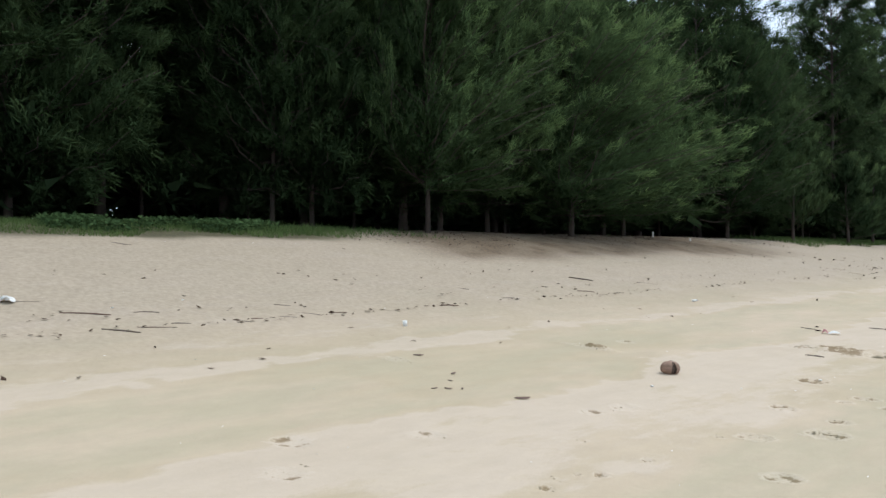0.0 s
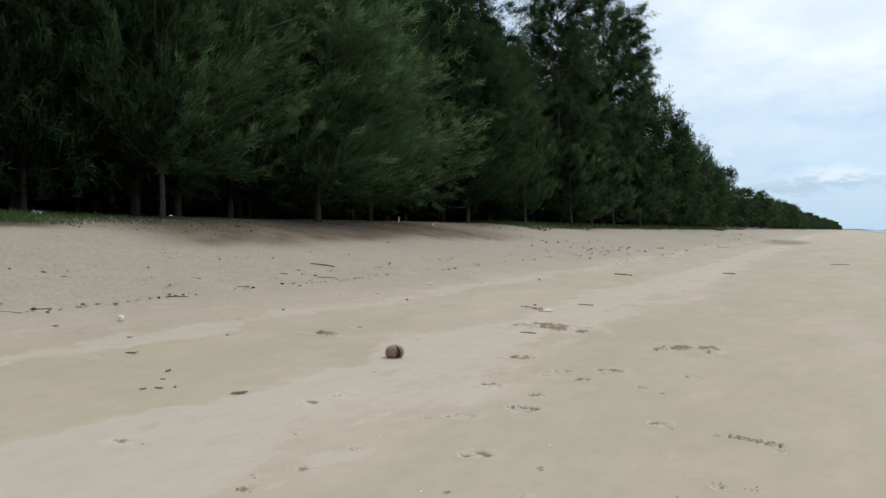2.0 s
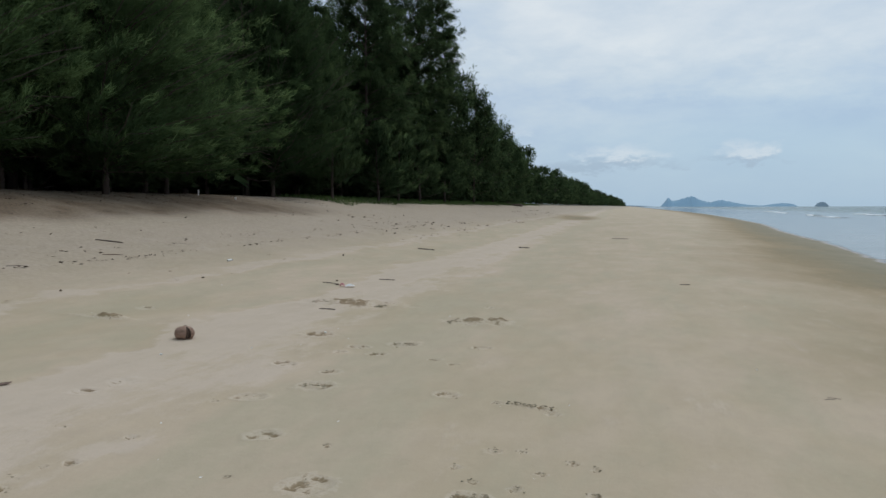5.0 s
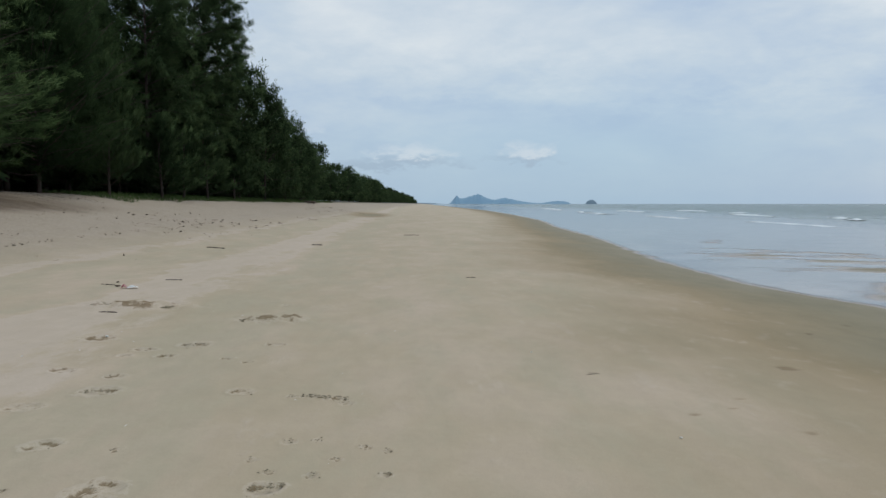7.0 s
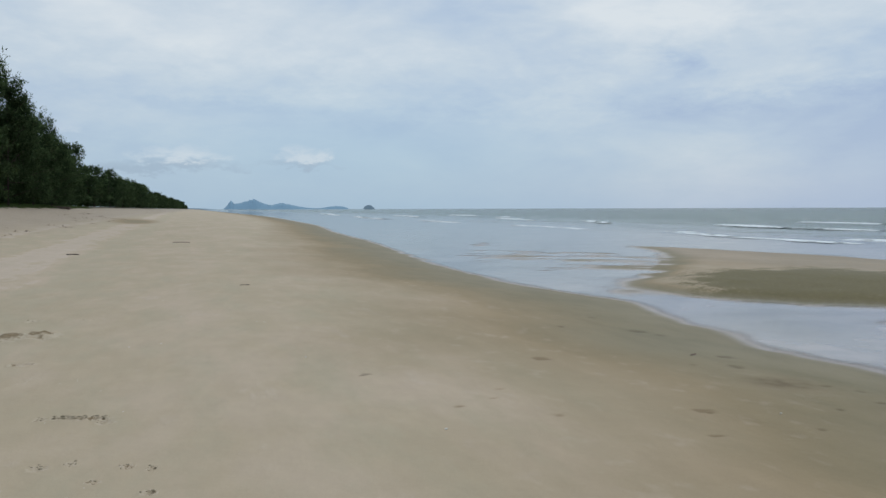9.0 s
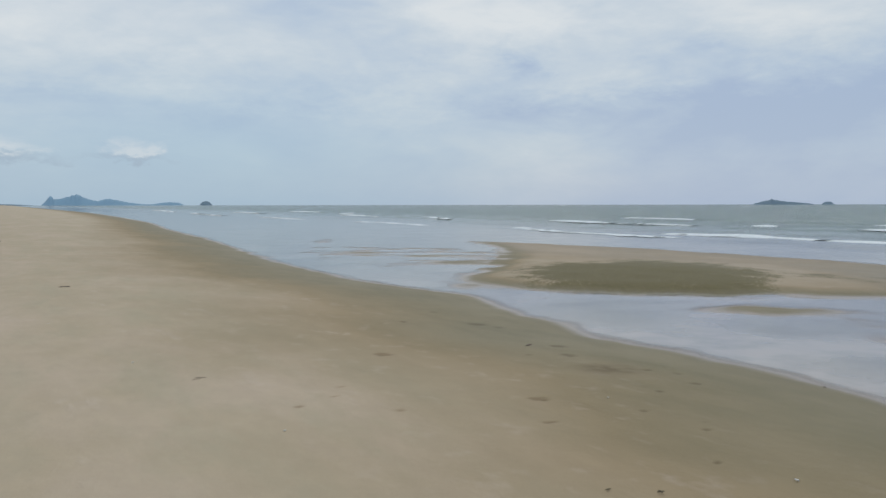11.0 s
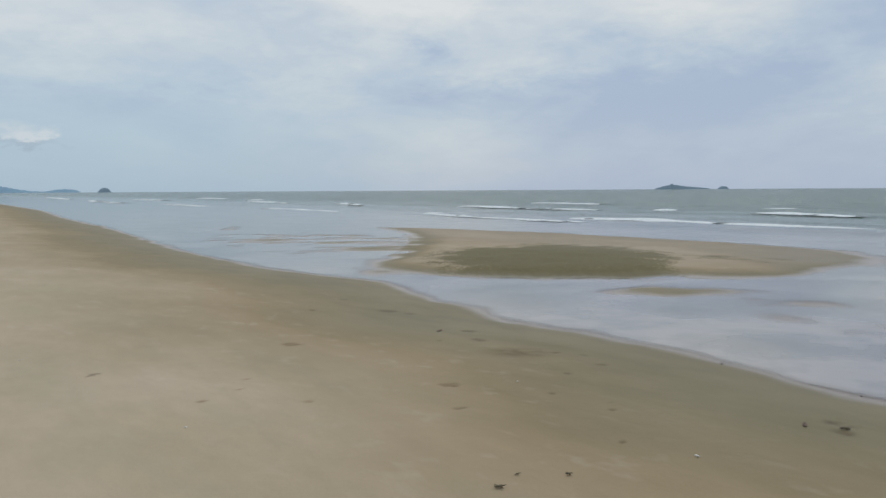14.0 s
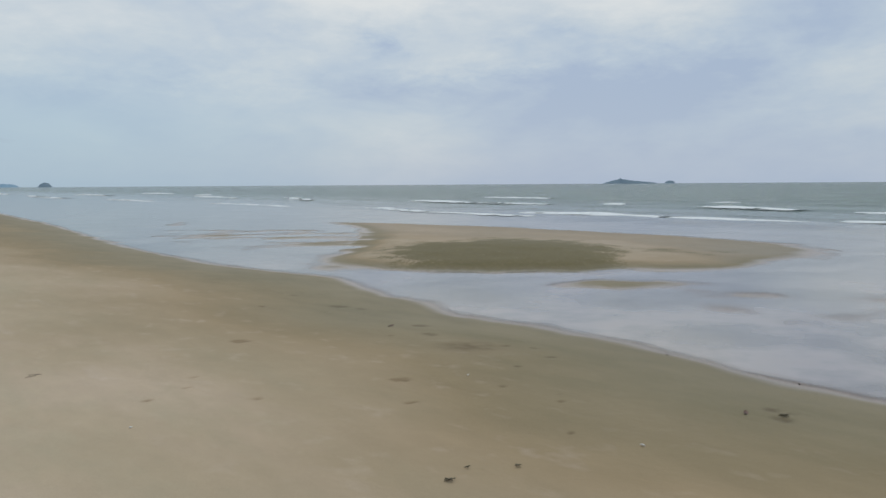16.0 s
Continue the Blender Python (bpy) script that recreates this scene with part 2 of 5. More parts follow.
def sand_material():
    m, nodes, links, bsdf, _ = material("beach_sand")
    streak = n_noise(nodes, links, 1.0, 3, 0.5, None, (0.42, 0.13, 0.4))
    patch = n_noise(nodes, links, 1.5, 3.5, 0.5, None, (0.9, 0.5, 1.0))
    crust = n_noise(nodes, links, 1.0, 6, 0.6, None, (1.6, 0.5, 1.0))
    small = n_noise(nodes, links, 14, 6, 0.65)
    grain = n_noise(nodes, links, 210, 3, 0.7)
    band = n_math(nodes, links, "ADD", n_math(nodes, links, "MULTIPLY", streak, 0.6), n_math(nodes, links, "MULTIPLY", patch, 0.4))
    dry = n_ramp(nodes, links, band, [(0.38, (0.404, 0.330, 0.224)), (0.47, (0.428, 0.344, 0.237)), (0.53, (0.449, 0.360, 0.257)), (0.64, (0.476, 0.380, 0.279))])
    flake = n_noise(nodes, links, 7.0, 6, 0.7, None, (1.0, 0.6, 1.0))
    tone = n_math(nodes, links, "ADD", n_attr(nodes, "tone"), n_math(nodes, links, "MULTIPLY", n_math(nodes, links, "SUBTRACT", crust, 0.5), 1.5))
    tone = n_math(nodes, links, "ADD", tone, n_math(nodes, links, "MULTIPLY", n_math(nodes, links, "SUBTRACT", flake, 0.5), 0.5))
    dry = n_mix(nodes, links, n_ramp(nodes, links, tone, [(0.54, 0.0), (0.86, 0.62)]), dry, (0.492, 0.404, 0.320))
    dry = n_mix(nodes, links, n_ramp(nodes, links, tone, [(0.62, 0.0), (0.76, 0.28), (0.98, 0.0)]), dry, (0.560, 0.465, 0.378))
    dry = n_mix(nodes, links, n_ramp(nodes, links, tone, [(0.12, 0.7), (0.44, 0.0)]), dry, (0.390, 0.336, 0.233))
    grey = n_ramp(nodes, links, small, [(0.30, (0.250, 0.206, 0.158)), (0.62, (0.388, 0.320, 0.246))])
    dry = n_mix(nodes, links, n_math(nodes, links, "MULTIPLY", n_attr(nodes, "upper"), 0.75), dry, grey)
    damp = n_ramp(nodes, links, band, [(0.40, (0.264, 0.202, 0.114)), (0.60, (0.322, 0.240, 0.140))])
    soaked = n_ramp(nodes, links, patch, [(0.35, (0.170, 0.141, 0.073)), (0.65, (0.207, 0.170, 0.094))])
    wet = n_attr(nodes, "wet")
    blot = n_ramp(nodes, links, n_noise(nodes, links, 4.2, 3, 0.55, None, (1.0, 0.7, 1.0)), [(0.58, 0.0), (0.72, 0.5)])
    damp = n_mix(nodes, links, blot, damp, (0.430, 0.340, 0.255))
    c = n_mix(nodes, links, n_ramp(nodes, links, wet, [(0.05, 0.0), (0.55, 1.0)]), dry, damp)
    c = n_mix(nodes, links, n_ramp(nodes, links, wet, [(0.5, 0.0), (0.85, 1.0)]), c, soaked)
    c = n_mix(nodes, links, n_attr(nodes, "flooded"), c, (0.52, 0.43, 0.38))
    film = n_attr(nodes, "film")
    c = n_mix(nodes, links, n_math(nodes, links, "MULTIPLY", film, 0.6), c, (0.288, 0.236, 0.202))
    algae = n_ramp(nodes, links, small, [(0.3, (0.088, 0.073, 0.028)), (0.7, (0.162, 0.132, 0.056))])
    ragged = n_math(nodes, links, "ADD", n_attr(nodes, "algae"), n_math(nodes, links, "MULTIPLY", n_math(nodes, links, "SUBTRACT", small, 0.5), n_ramp(nodes, links, n_attr(nodes, "algae"), [(0.0, 0.0), (0.3, 3.0)])))
    c = n_mix(nodes, links, n_ramp(nodes, links, ragged, [(0.25, 0.0), (0.75, 1.0)]), c, algae)
    lit = n_ramp(nodes, links, small, [(0.32, (0.060, 0.038, 0.021)), (0.65, (0.152, 0.103, 0.061))])
    c = n_mix(nodes, links, n_attr(nodes, "litter"), c, lit)
    rough_edge = n_math(nodes, links, "ADD", n_attr(nodes, "stir_shade"), n_math(nodes, links, "MULTIPLY", n_math(nodes, links, "SUBTRACT", n_noise(nodes, links, 26, 5, 0.7), 0.5), n_ramp(nodes, links, n_attr(nodes, "stir_shade"), [(0.0, 0.0), (0.2, 1.3)])))
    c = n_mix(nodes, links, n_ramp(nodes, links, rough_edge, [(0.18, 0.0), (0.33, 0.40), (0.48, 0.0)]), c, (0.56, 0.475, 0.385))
    # darker dug-up sand, and shade along the prints' crust edges put into the colour
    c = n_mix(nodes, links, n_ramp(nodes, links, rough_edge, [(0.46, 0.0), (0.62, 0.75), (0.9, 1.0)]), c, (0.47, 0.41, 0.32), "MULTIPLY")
    c = n_mix(nodes, links, n_attr(nodes, "stain"), c, (0.57, 0.50, 0.42), "MULTIPLY")
    soil = n_ramp(nodes, links, small, [(0.3, (0.05, 0.045, 0.025)), (0.7, (0.11, 0.10, 0.05))])
    c = n_mix(nodes, links, n_attr(nodes, "turf"), c, soil)
    mottle = n_noise(nodes, links, 1.0, 8, 0.7, None, (5.0, 2.2, 3.0))
    c = n_mix(nodes, links, 0.16, c, n_ramp(nodes, links, mottle, [(0.30, 0.36), (0.70, 0.64)]), "OVERLAY")
    c = n_mix(nodes, links, 0.35, c, n_ramp(nodes, links, grain, [(0.25, 0.35), (0.75, 0.65)]), "OVERLAY")
    links.new(c, bsdf.inputs["Base Color"])
    links.new(n_mix(nodes, links, film, n_ramp(nodes, links, wet, [(0.55, 0.92), (0.97, 0.62), (1.0, 0.5)]), (0.3, 0.3, 0.3)), bsdf.inputs["Roughness"])
    bsdf.inputs["Specular IOR Level"].default_value = 0.35
    nrm = n_bump(nodes, links, patch, 0.35, 0.02)
    nrm = n_bump(nodes, links, n_ramp(nodes, links, tone, [(0.56, 0.0), (0.78, 1.0)]), 0.5, 0.008, nrm)
    nrm = n_bump(nodes, links, small, 0.45, 0.008, nrm)
    links.new(n_bump(nodes, links, grain, 0.3, 0.002, nrm), bsdf.inputs["Normal"])
    return m


def water_material():
    m, nodes, links, bsdf, out = material("sea_water")
    deep, rough = n_attr(nodes, "deep"), n_attr(nodes, "choppy")
    ripple = n_noise(nodes, links, 1.0, 5, 0.6, None, (1.3, 0.35, 1))
    chop = n_noise(nodes, links, 1.0, 6, 0.62, None, (0.30, 0.09, 1))
    height = n_math(nodes, links, "ADD", n_math(nodes, links, "MULTIPLY", ripple, 0.25), chop)
    height = n_math(nodes, links, "MULTIPLY", height, rough)
    nrm = n_bump(nodes, links, height, 1.0, 1.6)
    gentle = n_noise(nodes, links, 1.0, 4, 0.6, None, (2.5, 0.8, 1))
    nrm = n_bump(nodes, links, gentle, 0.12, 0.02, nrm)
    body = nodes.new("ShaderNodeBsdfDiffuse")
    open_sea = n_ramp(nodes, links, chop, [(0.35, (0.120, 0.172, 0.155)), (0.65, (0.185, 0.245, 0.215))])
    cloudy = n_noise(nodes, links, 1.0, 5, 0.55, None, (0.45, 0.45, 1))
    silt = n_ramp(nodes, links, cloudy, [(0.35, (0.43, 0.445, 0.46)), (0.65, (0.53, 0.48, 0.455))])
    links.new(n_mix(nodes, links, n_ramp(nodes, links, deep, [(0.15, 0.0), (0.9, 1.0)]), silt, open_sea), body.inputs[0])
    deep = n_math(nodes, links, "MAXIMUM", deep, n_ramp(nodes, links, cloudy, [(0.38, 0.35), (0.62, 0.75)]))
    links.new(nrm, body.inputs["Normal"])
    clear = nodes.new("ShaderNodeBsdfTransparent")
    clear.inputs[0].default_value = (0.93, 0.94, 0.94, 1)
    under = nodes.new("ShaderNodeMixShader")
    links.new(deep, under.inputs[0]), links.new(clear.outputs[0], under.inputs[1]), links.new(body.outputs[0], under.inputs[2])
    gloss, fres = nodes.new("ShaderNodeBsdfGlossy"), nodes.new("ShaderNodeFresnel")
    gloss.inputs["Roughness"].default_value = 0.06
    fres.inputs["IOR"].default_value = 1.5
    links.new(nrm, gloss.inputs["Normal"]), links.new(nrm, fres.inputs["Normal"])
    top = nodes.new("ShaderNodeMixShader")
    links.new(fres.outputs[0], top.inputs[0]), links.new(under.outputs[0], top.inputs[1]), links.new(gloss.outputs[0], top.inputs[2])
    # the sheet thins out to nothing where the water meets the sand
    edge = nodes.new("ShaderNodeMixShader")
    none = nodes.new("ShaderNodeBsdfTransparent")
    links.new(n_attr(nodes, "cover"), edge.inputs[0]), links.new(none.outputs[0], edge.inputs[1]), links.new(top.outputs[0], edge.inputs[2])
    links.new(edge.outputs[0], out.inputs[0])
    return m


def leaf_material(name, dark, light, through=0.25):
    m, nodes, links, bsdf, out = material(name)
    isle = nodes.new("ShaderNodeNewGeometry").outputs["Random Per Island"]
    one = nodes.new("ShaderNodeObjectInfo").outputs["Random"]
    broad = n_noise(nodes, links, 0.55, 3, 0.5)
    f = n_math(nodes, links, "ADD", n_math(nodes, links, "MULTIPLY", isle, 0.18), n_math(nodes, links, "MULTIPLY", broad, 0.50))
    f = n_math(nodes, links, "ADD", f, n_math(nodes, links, "MULTIPLY", one, 0.18))
    # limb tips as if lit, inner crown as if shaded, put into the colour
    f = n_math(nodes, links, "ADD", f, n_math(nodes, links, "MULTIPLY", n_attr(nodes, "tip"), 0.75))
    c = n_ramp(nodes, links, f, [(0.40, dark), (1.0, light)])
    d, t, x = nodes.new("ShaderNodeBsdfDiffuse"), nodes.new("ShaderNodeBsdfTranslucent"), nodes.new("ShaderNodeMixShader")
    links.new(c, d.inputs[0]), links.new(c, t.inputs[0])
    x.inputs[0].default_value = through
    links.new(d.outputs[0], x.inputs[1]), links.new(t.outputs[0], x.inputs[2]), links.new(x.outputs[0], out.inputs[0])
    return m


SAND, WATER = sand_material(), water_material()
# darker needles: the shade on the left and inner trees is put into the colour
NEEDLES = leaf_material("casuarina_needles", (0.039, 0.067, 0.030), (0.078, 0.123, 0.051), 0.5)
# understorey shade under the crowns is put into this leaf colour
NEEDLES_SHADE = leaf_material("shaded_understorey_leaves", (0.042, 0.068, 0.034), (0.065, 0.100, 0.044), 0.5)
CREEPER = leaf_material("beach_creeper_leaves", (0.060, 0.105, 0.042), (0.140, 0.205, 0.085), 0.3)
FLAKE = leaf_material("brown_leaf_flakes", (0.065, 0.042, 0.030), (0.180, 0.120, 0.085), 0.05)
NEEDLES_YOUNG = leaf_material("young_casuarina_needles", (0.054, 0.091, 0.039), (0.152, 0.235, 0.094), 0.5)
# brighter copy for the front tree: light on its plumes is put into the colour
NEEDLES_LIT = leaf_material("lit_casuarina_needles", (0.064, 0.105, 0.045), (0.195, 0.290, 0.118), 0.5)
# treeline needles lighter: open light and distance haze go into the colour
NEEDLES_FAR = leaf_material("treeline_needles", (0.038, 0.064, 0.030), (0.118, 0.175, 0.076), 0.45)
TURF = leaf_material("beach_grass_blades", (0.085, 0.130, 0.045), (0.205, 0.265, 0.105), 0.3)
BARK = speckled("casuarina_bark", (0.026, 0.019, 0.015), (0.080, 0.056, 0.043), 5, 0.9, 0.8, 0.02, 0, (1, 1, 0.25))
HUSK = speckled("dry_coconut_husk", (0.15, 0.090, 0.064), (0.38, 0.245, 0.178), 14, 0.85, 0.9, 0.012, 0, (1, 0.25, 1))
HUSK_DARK = speckled("torn_husk_fibre", (0.018, 0.010, 0.007), (0.07, 0.04, 0.025), 30, 0.95, 1.0, 0.01)
DRIFT = speckled("grey_driftwood", (0.070, 0.052, 0.041), (0.195, 0.150, 0.117), 9, 0.85, 0.6, 0.01, 0, (0.3, 1, 1))
DEAD = speckled("dead_leaf_brown", (0.085, 0.050, 0.036), (0.21, 0.13, 0.098), 16, 0.8, 0.5, 0.006)
WEED = speckled("dry_seaweed", (0.060, 0.050, 0.030), (0.165, 0.138, 0.085), 30, 0.9, 0.6, 0.006)
SHELL = speckled("white_shell", (0.62, 0.60, 0.56), (0.85, 0.83, 0.80), 20, 0.5, 0.2, 0.002)
PLASTIC = speckled("white_plastic", (0.60, 0.59, 0.56), (0.80, 0.79, 0.76), 6, 0.35, 0.1, 0.002)
PINK = speckled("faded_pink_plastic", (0.42, 0.16, 0.17), (0.58, 0.26, 0.26), 8, 0.5, 0.2, 0.003)
BLUE = speckled("blue_plastic_cap", (0.05, 0.10, 0.26), (0.09, 0.17, 0.36), 8, 0.4, 0.1, 0.002)
POSTWHITE = speckled("weathered_white_paint", (0.55, 0.54, 0.51), (0.80, 0.79, 0.77), 8, 0.7, 0.3, 0.004)
CLOD = speckled("crumbled_sand", (0.165, 0.138, 0.085), (0.34, 0.282, 0.19), 30, 0.95, 0.7, 0.004)
FOAM = speckled("sea_foam", (0.52, 0.57, 0.59), (0.78, 0.81, 0.82), 3, 0.7, 0.6, 0.05)
SWELL = speckled("murky_wave_face", (0.085, 0.115, 0.095), (0.15, 0.18, 0.15), 1.5, 0.25, 0.3, 0.05)
# the blue-grey air haze over the islands is put into their base colours
HAZE_NEAR = speckled("hazed_wooded_rock", (0.085, 0.140, 0.185), (0.120, 0.185, 0.230), 0.02, 1.0, 0.6, 6.0)
HAZE_FAR = speckled("hazed_island", (0.155, 0.270, 0.365), (0.180, 0.300, 0.395), 0.008, 1.0, 0.5, 10.0)


# ---- mesh helpers ----
def mesh_from(name, verts, faces, mat, smooth_shade=True):
    me = bpy.data.meshes.new(name)
    me.from_pydata([tuple(map(float, v)) for v in verts], [], faces)
    me.materials.append(mat)
    if smooth_shade:
        me.polygons.foreach_set("use_smooth", [True] * len(me.polygons))
    me.update()
    return me


def mesh_fast(name, verts, tris, mat):
    """Triangles from arrays."""
    me = bpy.data.meshes.new(name)
    verts, tris = np.asarray(verts, np.float32), np.asarray(tris, np.int32)
    me.vertices.add(len(verts)), me.loops.add(tris.size), me.polygons.add(len(tris))
    me.vertices.foreach_set("co", verts.ravel())
    me.loops.foreach_set("vertex_index", tris.ravel())
    me.polygons.foreach_set("loop_start", np.arange(len(tris), dtype=np.int32) * tris.shape[1])
    me.materials.append(mat)
    me.update(calc_edges=True)
    return me


def part(name, me, parent=None, label="", m=None):
    ob = new(name, me)
    if parent is not None:
        ob.parent = parent
    if m is not None:
        ob.matrix_basis = m
    return tagged(ob, label)


def tube(path, radii, sides=7):
    """Verts and quads of a tapered round bar along a path."""
    path = [Vector(p) for p in path]
    verts, faces = [], []
    side = Vector((1, 0, 0))
    for k, (p, r) in enumerate(zip(path, radii)):
        d = (path[min(k + 1, len(path) - 1)] - path[max(k - 1, 0)]).normalized()
        u = d.cross(side)
        u = u.normalized() if u.length > 0.2 else d.cross(Vector((0, 1, 0))).normalized()
        v = d.cross(u)
        for j in range(sides):
            a = 2 * math.pi * j / sides
            verts.append(p + float(r) * (math.cos(a) * u + math.sin(a) * v))
    for k in range(len(path) - 1):
        for j in range(sides):
            a, b = k * sides + j, k * sides + (j + 1) % sides
            faces.append((a, b, b + sides, a + sides))
    faces.append(tuple(range(sides))[::-1])
    faces.append(tuple(range((len(path) - 1) * sides, len(path) * sides)))
    return verts, faces


def join(pieces):
    verts, faces = [], []
    for v, f in pieces:
        n = len(verts)
        verts += list(v)
        faces += [tuple(i + n for i in q) for q in f]
    return verts, faces


def ground_z(x, y):
    return float(land(np.array([float(x)]), np.array([float(y)]))[0])


def value_noise(x, y, size, seed):
    """Smooth lattice noise, -1 to 1."""
    x, y = x / size + seed * 17.3, y / size - seed * 9.7
    i, j = np.floor(x).astype(np.int64), np.floor(y).astype(np.int64)
    u, v = x - i, y - j
    u, v = u * u * (3 - 2 * u), v * v * (3 - 2 * v)

    def h(a, b):
        k = (a * 374761393 + b * 668265263 + seed * 974711) & 0x7FFFFFFF
        k = ((k ^ (k >> 13)) * 1274126177) & 0x7FFFFFFF
        return ((k ^ (k >> 16)) & 0xFFFF) / 32767.5 - 1
    return (h(i, j) * (1 - u) + h(i + 1, j) * u) * (1 - v) + (h(i, j + 1) * (1 - u) + h(i + 1, j + 1) * u) * v


# ---- the beach: one sheet from the woods to the sea bed and on to the horizon ----
# footprints and scuffs: x, y, width; first round the dry ridge, then on the damp slope
PRINTS = [(-3.11, 8.35, 0.30), (-2.49, 7.50, 0.13), (-2.42, 7.80, 0.21), (-2.11, 7.49, 0.17), (-2.24, 6.61, 0.16), (-2.00, 8.08, 0.28), (-1.47, 7.33, 0.11), (-1.25, 7.17, 0.10), (-1.17, 8.05, 0.19), (-2.77, 6.80, 0.20),
          (-2.50, 5.62, 0.21), (-2.16, 6.10, 0.26), (-2.67, 5.42, 0.07), (-1.06, 6.07, 0.17), (-0.19, 5.71, 0.10), (-1.95, 4.76, 0.19), (-1.44, 4.62, 0.05), (-0.45, 4.80, 0.10), (-0.28, 4.83, 0.06), (-0.60, 4.46, 0.07),
          (-0.12, 4.47, 0.07), (0.17, 4.61, 0.06), (-0.47, 4.27, 0.06), (-1.30, 4.00, 0.24), (-0.44, 4.01, 0.18), (0.17, 4.21, 0.07), (-1.78, 4.02, 0.04), (-0.23, 4.21, 0.07), (0.03, 4.69, 0.07)]
PRINTS += [(-1.62, 11.20, 0.17), (-1.01, 11.09, 0.11), (-5.72, 8.91, 0.20), (-3.67, 5.70, 0.20), (-3.75, 5.33, 0.14), (-3.39, 4.39, 0.06), (-3.24, 4.53, 0.07), (-2.71, 4.48, 0.08), (-2.72, 3.98, 0.09), (-2.80, 3.53, 0.09),
           (-2.86, 3.71, 0.06), (-2.83, 3.87, 0.05), (-1.46, 4.67, 0.04), (-4.07, 3.77, 0.21), (-6.38, 5.41, 0.22), (-4.53, 2.90, 0.24), (-3.98, 2.51, 0.22)]
PRINTS += [(5.33, 9.77, 0.14), (6.43, 10.89, 0.15), (6.41, 9.53, 0.33), (6.60, 9.23, 0.18), (6.42, 7.61, 0.25), (6.06, 6.99, 0.20), (6.31, 5.98, 0.15), (6.26, 5.28, 0.13), (6.52, 5.76, 0.11), (5.56, 5.06, 0.11), (4.84, 4.51, 0.09), (4.23, 5.08, 0.20),
           (3.84, 4.44, 0.09), (4.89, 3.94, 0.09), (5.05, 4.11, 0.06), (3.88, 7.35, 0.24), (6.26, 2.97, 0.20), (6.01, 2.76, 0.19), (6.30, 2.82, 0.09), (2.84, 5.99, 0.08), (2.70, 5.70, 0.06), (2.97, 5.12, 0.10), (2.34, 5.49, 0.08), (4.29, 3.32, 0.05), (5.55, 7.07, 0.08)]
# patches of stirred, dug-up sand: x, y, half-lengths, heading
STIRRED = [(-3.62, 10.85, 0.80, 0.40, 0.2), (-1.50, 9.78, 0.50, 0.30, -0.3), (5.90, 6.13, 0.34, 0.28, 0.2), (-3.11, 8.37, 0.22, 0.10, 0.1), (-5.75, 8.09, 0.35, 0.12, 0.2)]


def lines(*runs):
    """Grid stations from runs of (start, end, step)."""
    return np.concatenate([np.arange(a, b, s) for a, b, s in runs])


def away(start, end, step, grow):
    out, v, s = [], start, step
    while abs(v) < abs(end):
        out.append(v)
        v += math.copysign(s, end - start)
        s *= grow
    return np.array(out + [end])


gx = np.concatenate([away(-24, -4600, 0.6, 1.16)[::-1], lines((-23.8, -10, 0.25), (-10, -6, 0.12), (-6, -3.2, 0.06), (-3.2, 0.4, 0.021), (0.4, 7, 0.06), (7, 10, 0.1), (10, 26, 0.2)), away(26, 4600, 0.5, 1.14)])
gy = np.concatenate([away(-4, -4600, 0.7, 1.2)[::-1], lines((-3.7, 2.4, 0.16), (2.4, 3.8, 0.04), (3.8, 8.4, 0.024), (8.4, 9.6, 0.05), (9.6, 11.6, 0.07), (11.6, 16, 0.12), (16, 36, 0.18), (36, 110, 1.0)), away(110, 4600, 1.5, 1.12)])
GX, GY = np.meshgrid(gx, gy)
GZ = land(GX, GY)
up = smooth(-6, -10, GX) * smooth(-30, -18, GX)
off = 1 - smooth(-0.6, 0.0, GX - shore(GY))
GZ += off * (0.010 * value_noise(GX, GY, 0.9, 1) + 0.004 * value_noise(GX, GY, 0.3, 2)) * (0.6 + 0.6 * up)
GZ += off * up * 0.009 * value_noise(GX, GY, 0.45, 3) + 0.02 * (GX < -10) * value_noise(GX, GY, 3.5, 4) * up
GZ += 0.012 * (1 - off) * value_noise(GX, GY, 1.3, 5) * (GX < 40)
flats = np.exp(-(((GX - 13.6) / 3.8) ** 2 + ((GY - 26) / 8.0) ** 2) ** 1.6)
u, v = 0.88 * GX - 0.46 * GY, 0.46 * GX + 0.88 * GY
strand = 0.6 * value_noise(u / 2.6, v / 1.0, 1.0, 41) + 0.6 * value_noise(u / 1.1, v / 0.5, 1.0, 42)
GZ += flats * (1 - off) * (0.046 + 0.060 * strand)
channel = np.exp(-((GX - 12.4) / 3.0) ** 2 - ((GY - 6.6) / 3.2) ** 2)
u, v = 0.46 * GX - 0.89 * GY, 0.89 * GX + 0.46 * GY
GZ += channel * (1 - off) * (0.015 + 0.015 * (0.8 * value_noise(u / 2.6, v / 0.9, 1.0, 43) + 0.4 * value_noise(u / 0.7, v / 0.3, 1.0, 44)))
for cx, cy, r in [(13.4, 9.6, 1.2), (11.3, 8.9, 0.8), (12.0, 9.3, 0.8), (11.1, 6.2, 0.55), (12.9, 6.6, 0.8), (10.65, 5.1, 0.6), (9.6, 8.6, 0.5), (13.8, 5.2, 0.9), (12.0, 4.4, 0.7)]:
    GZ += 0.020 * (1 - off) * np.exp(-((GX - cx) ** 2 + (GY - cy) ** 2) / r ** 2) * (0.9 + 0.9 * value_noise(GX, GY, 0.8, 56))
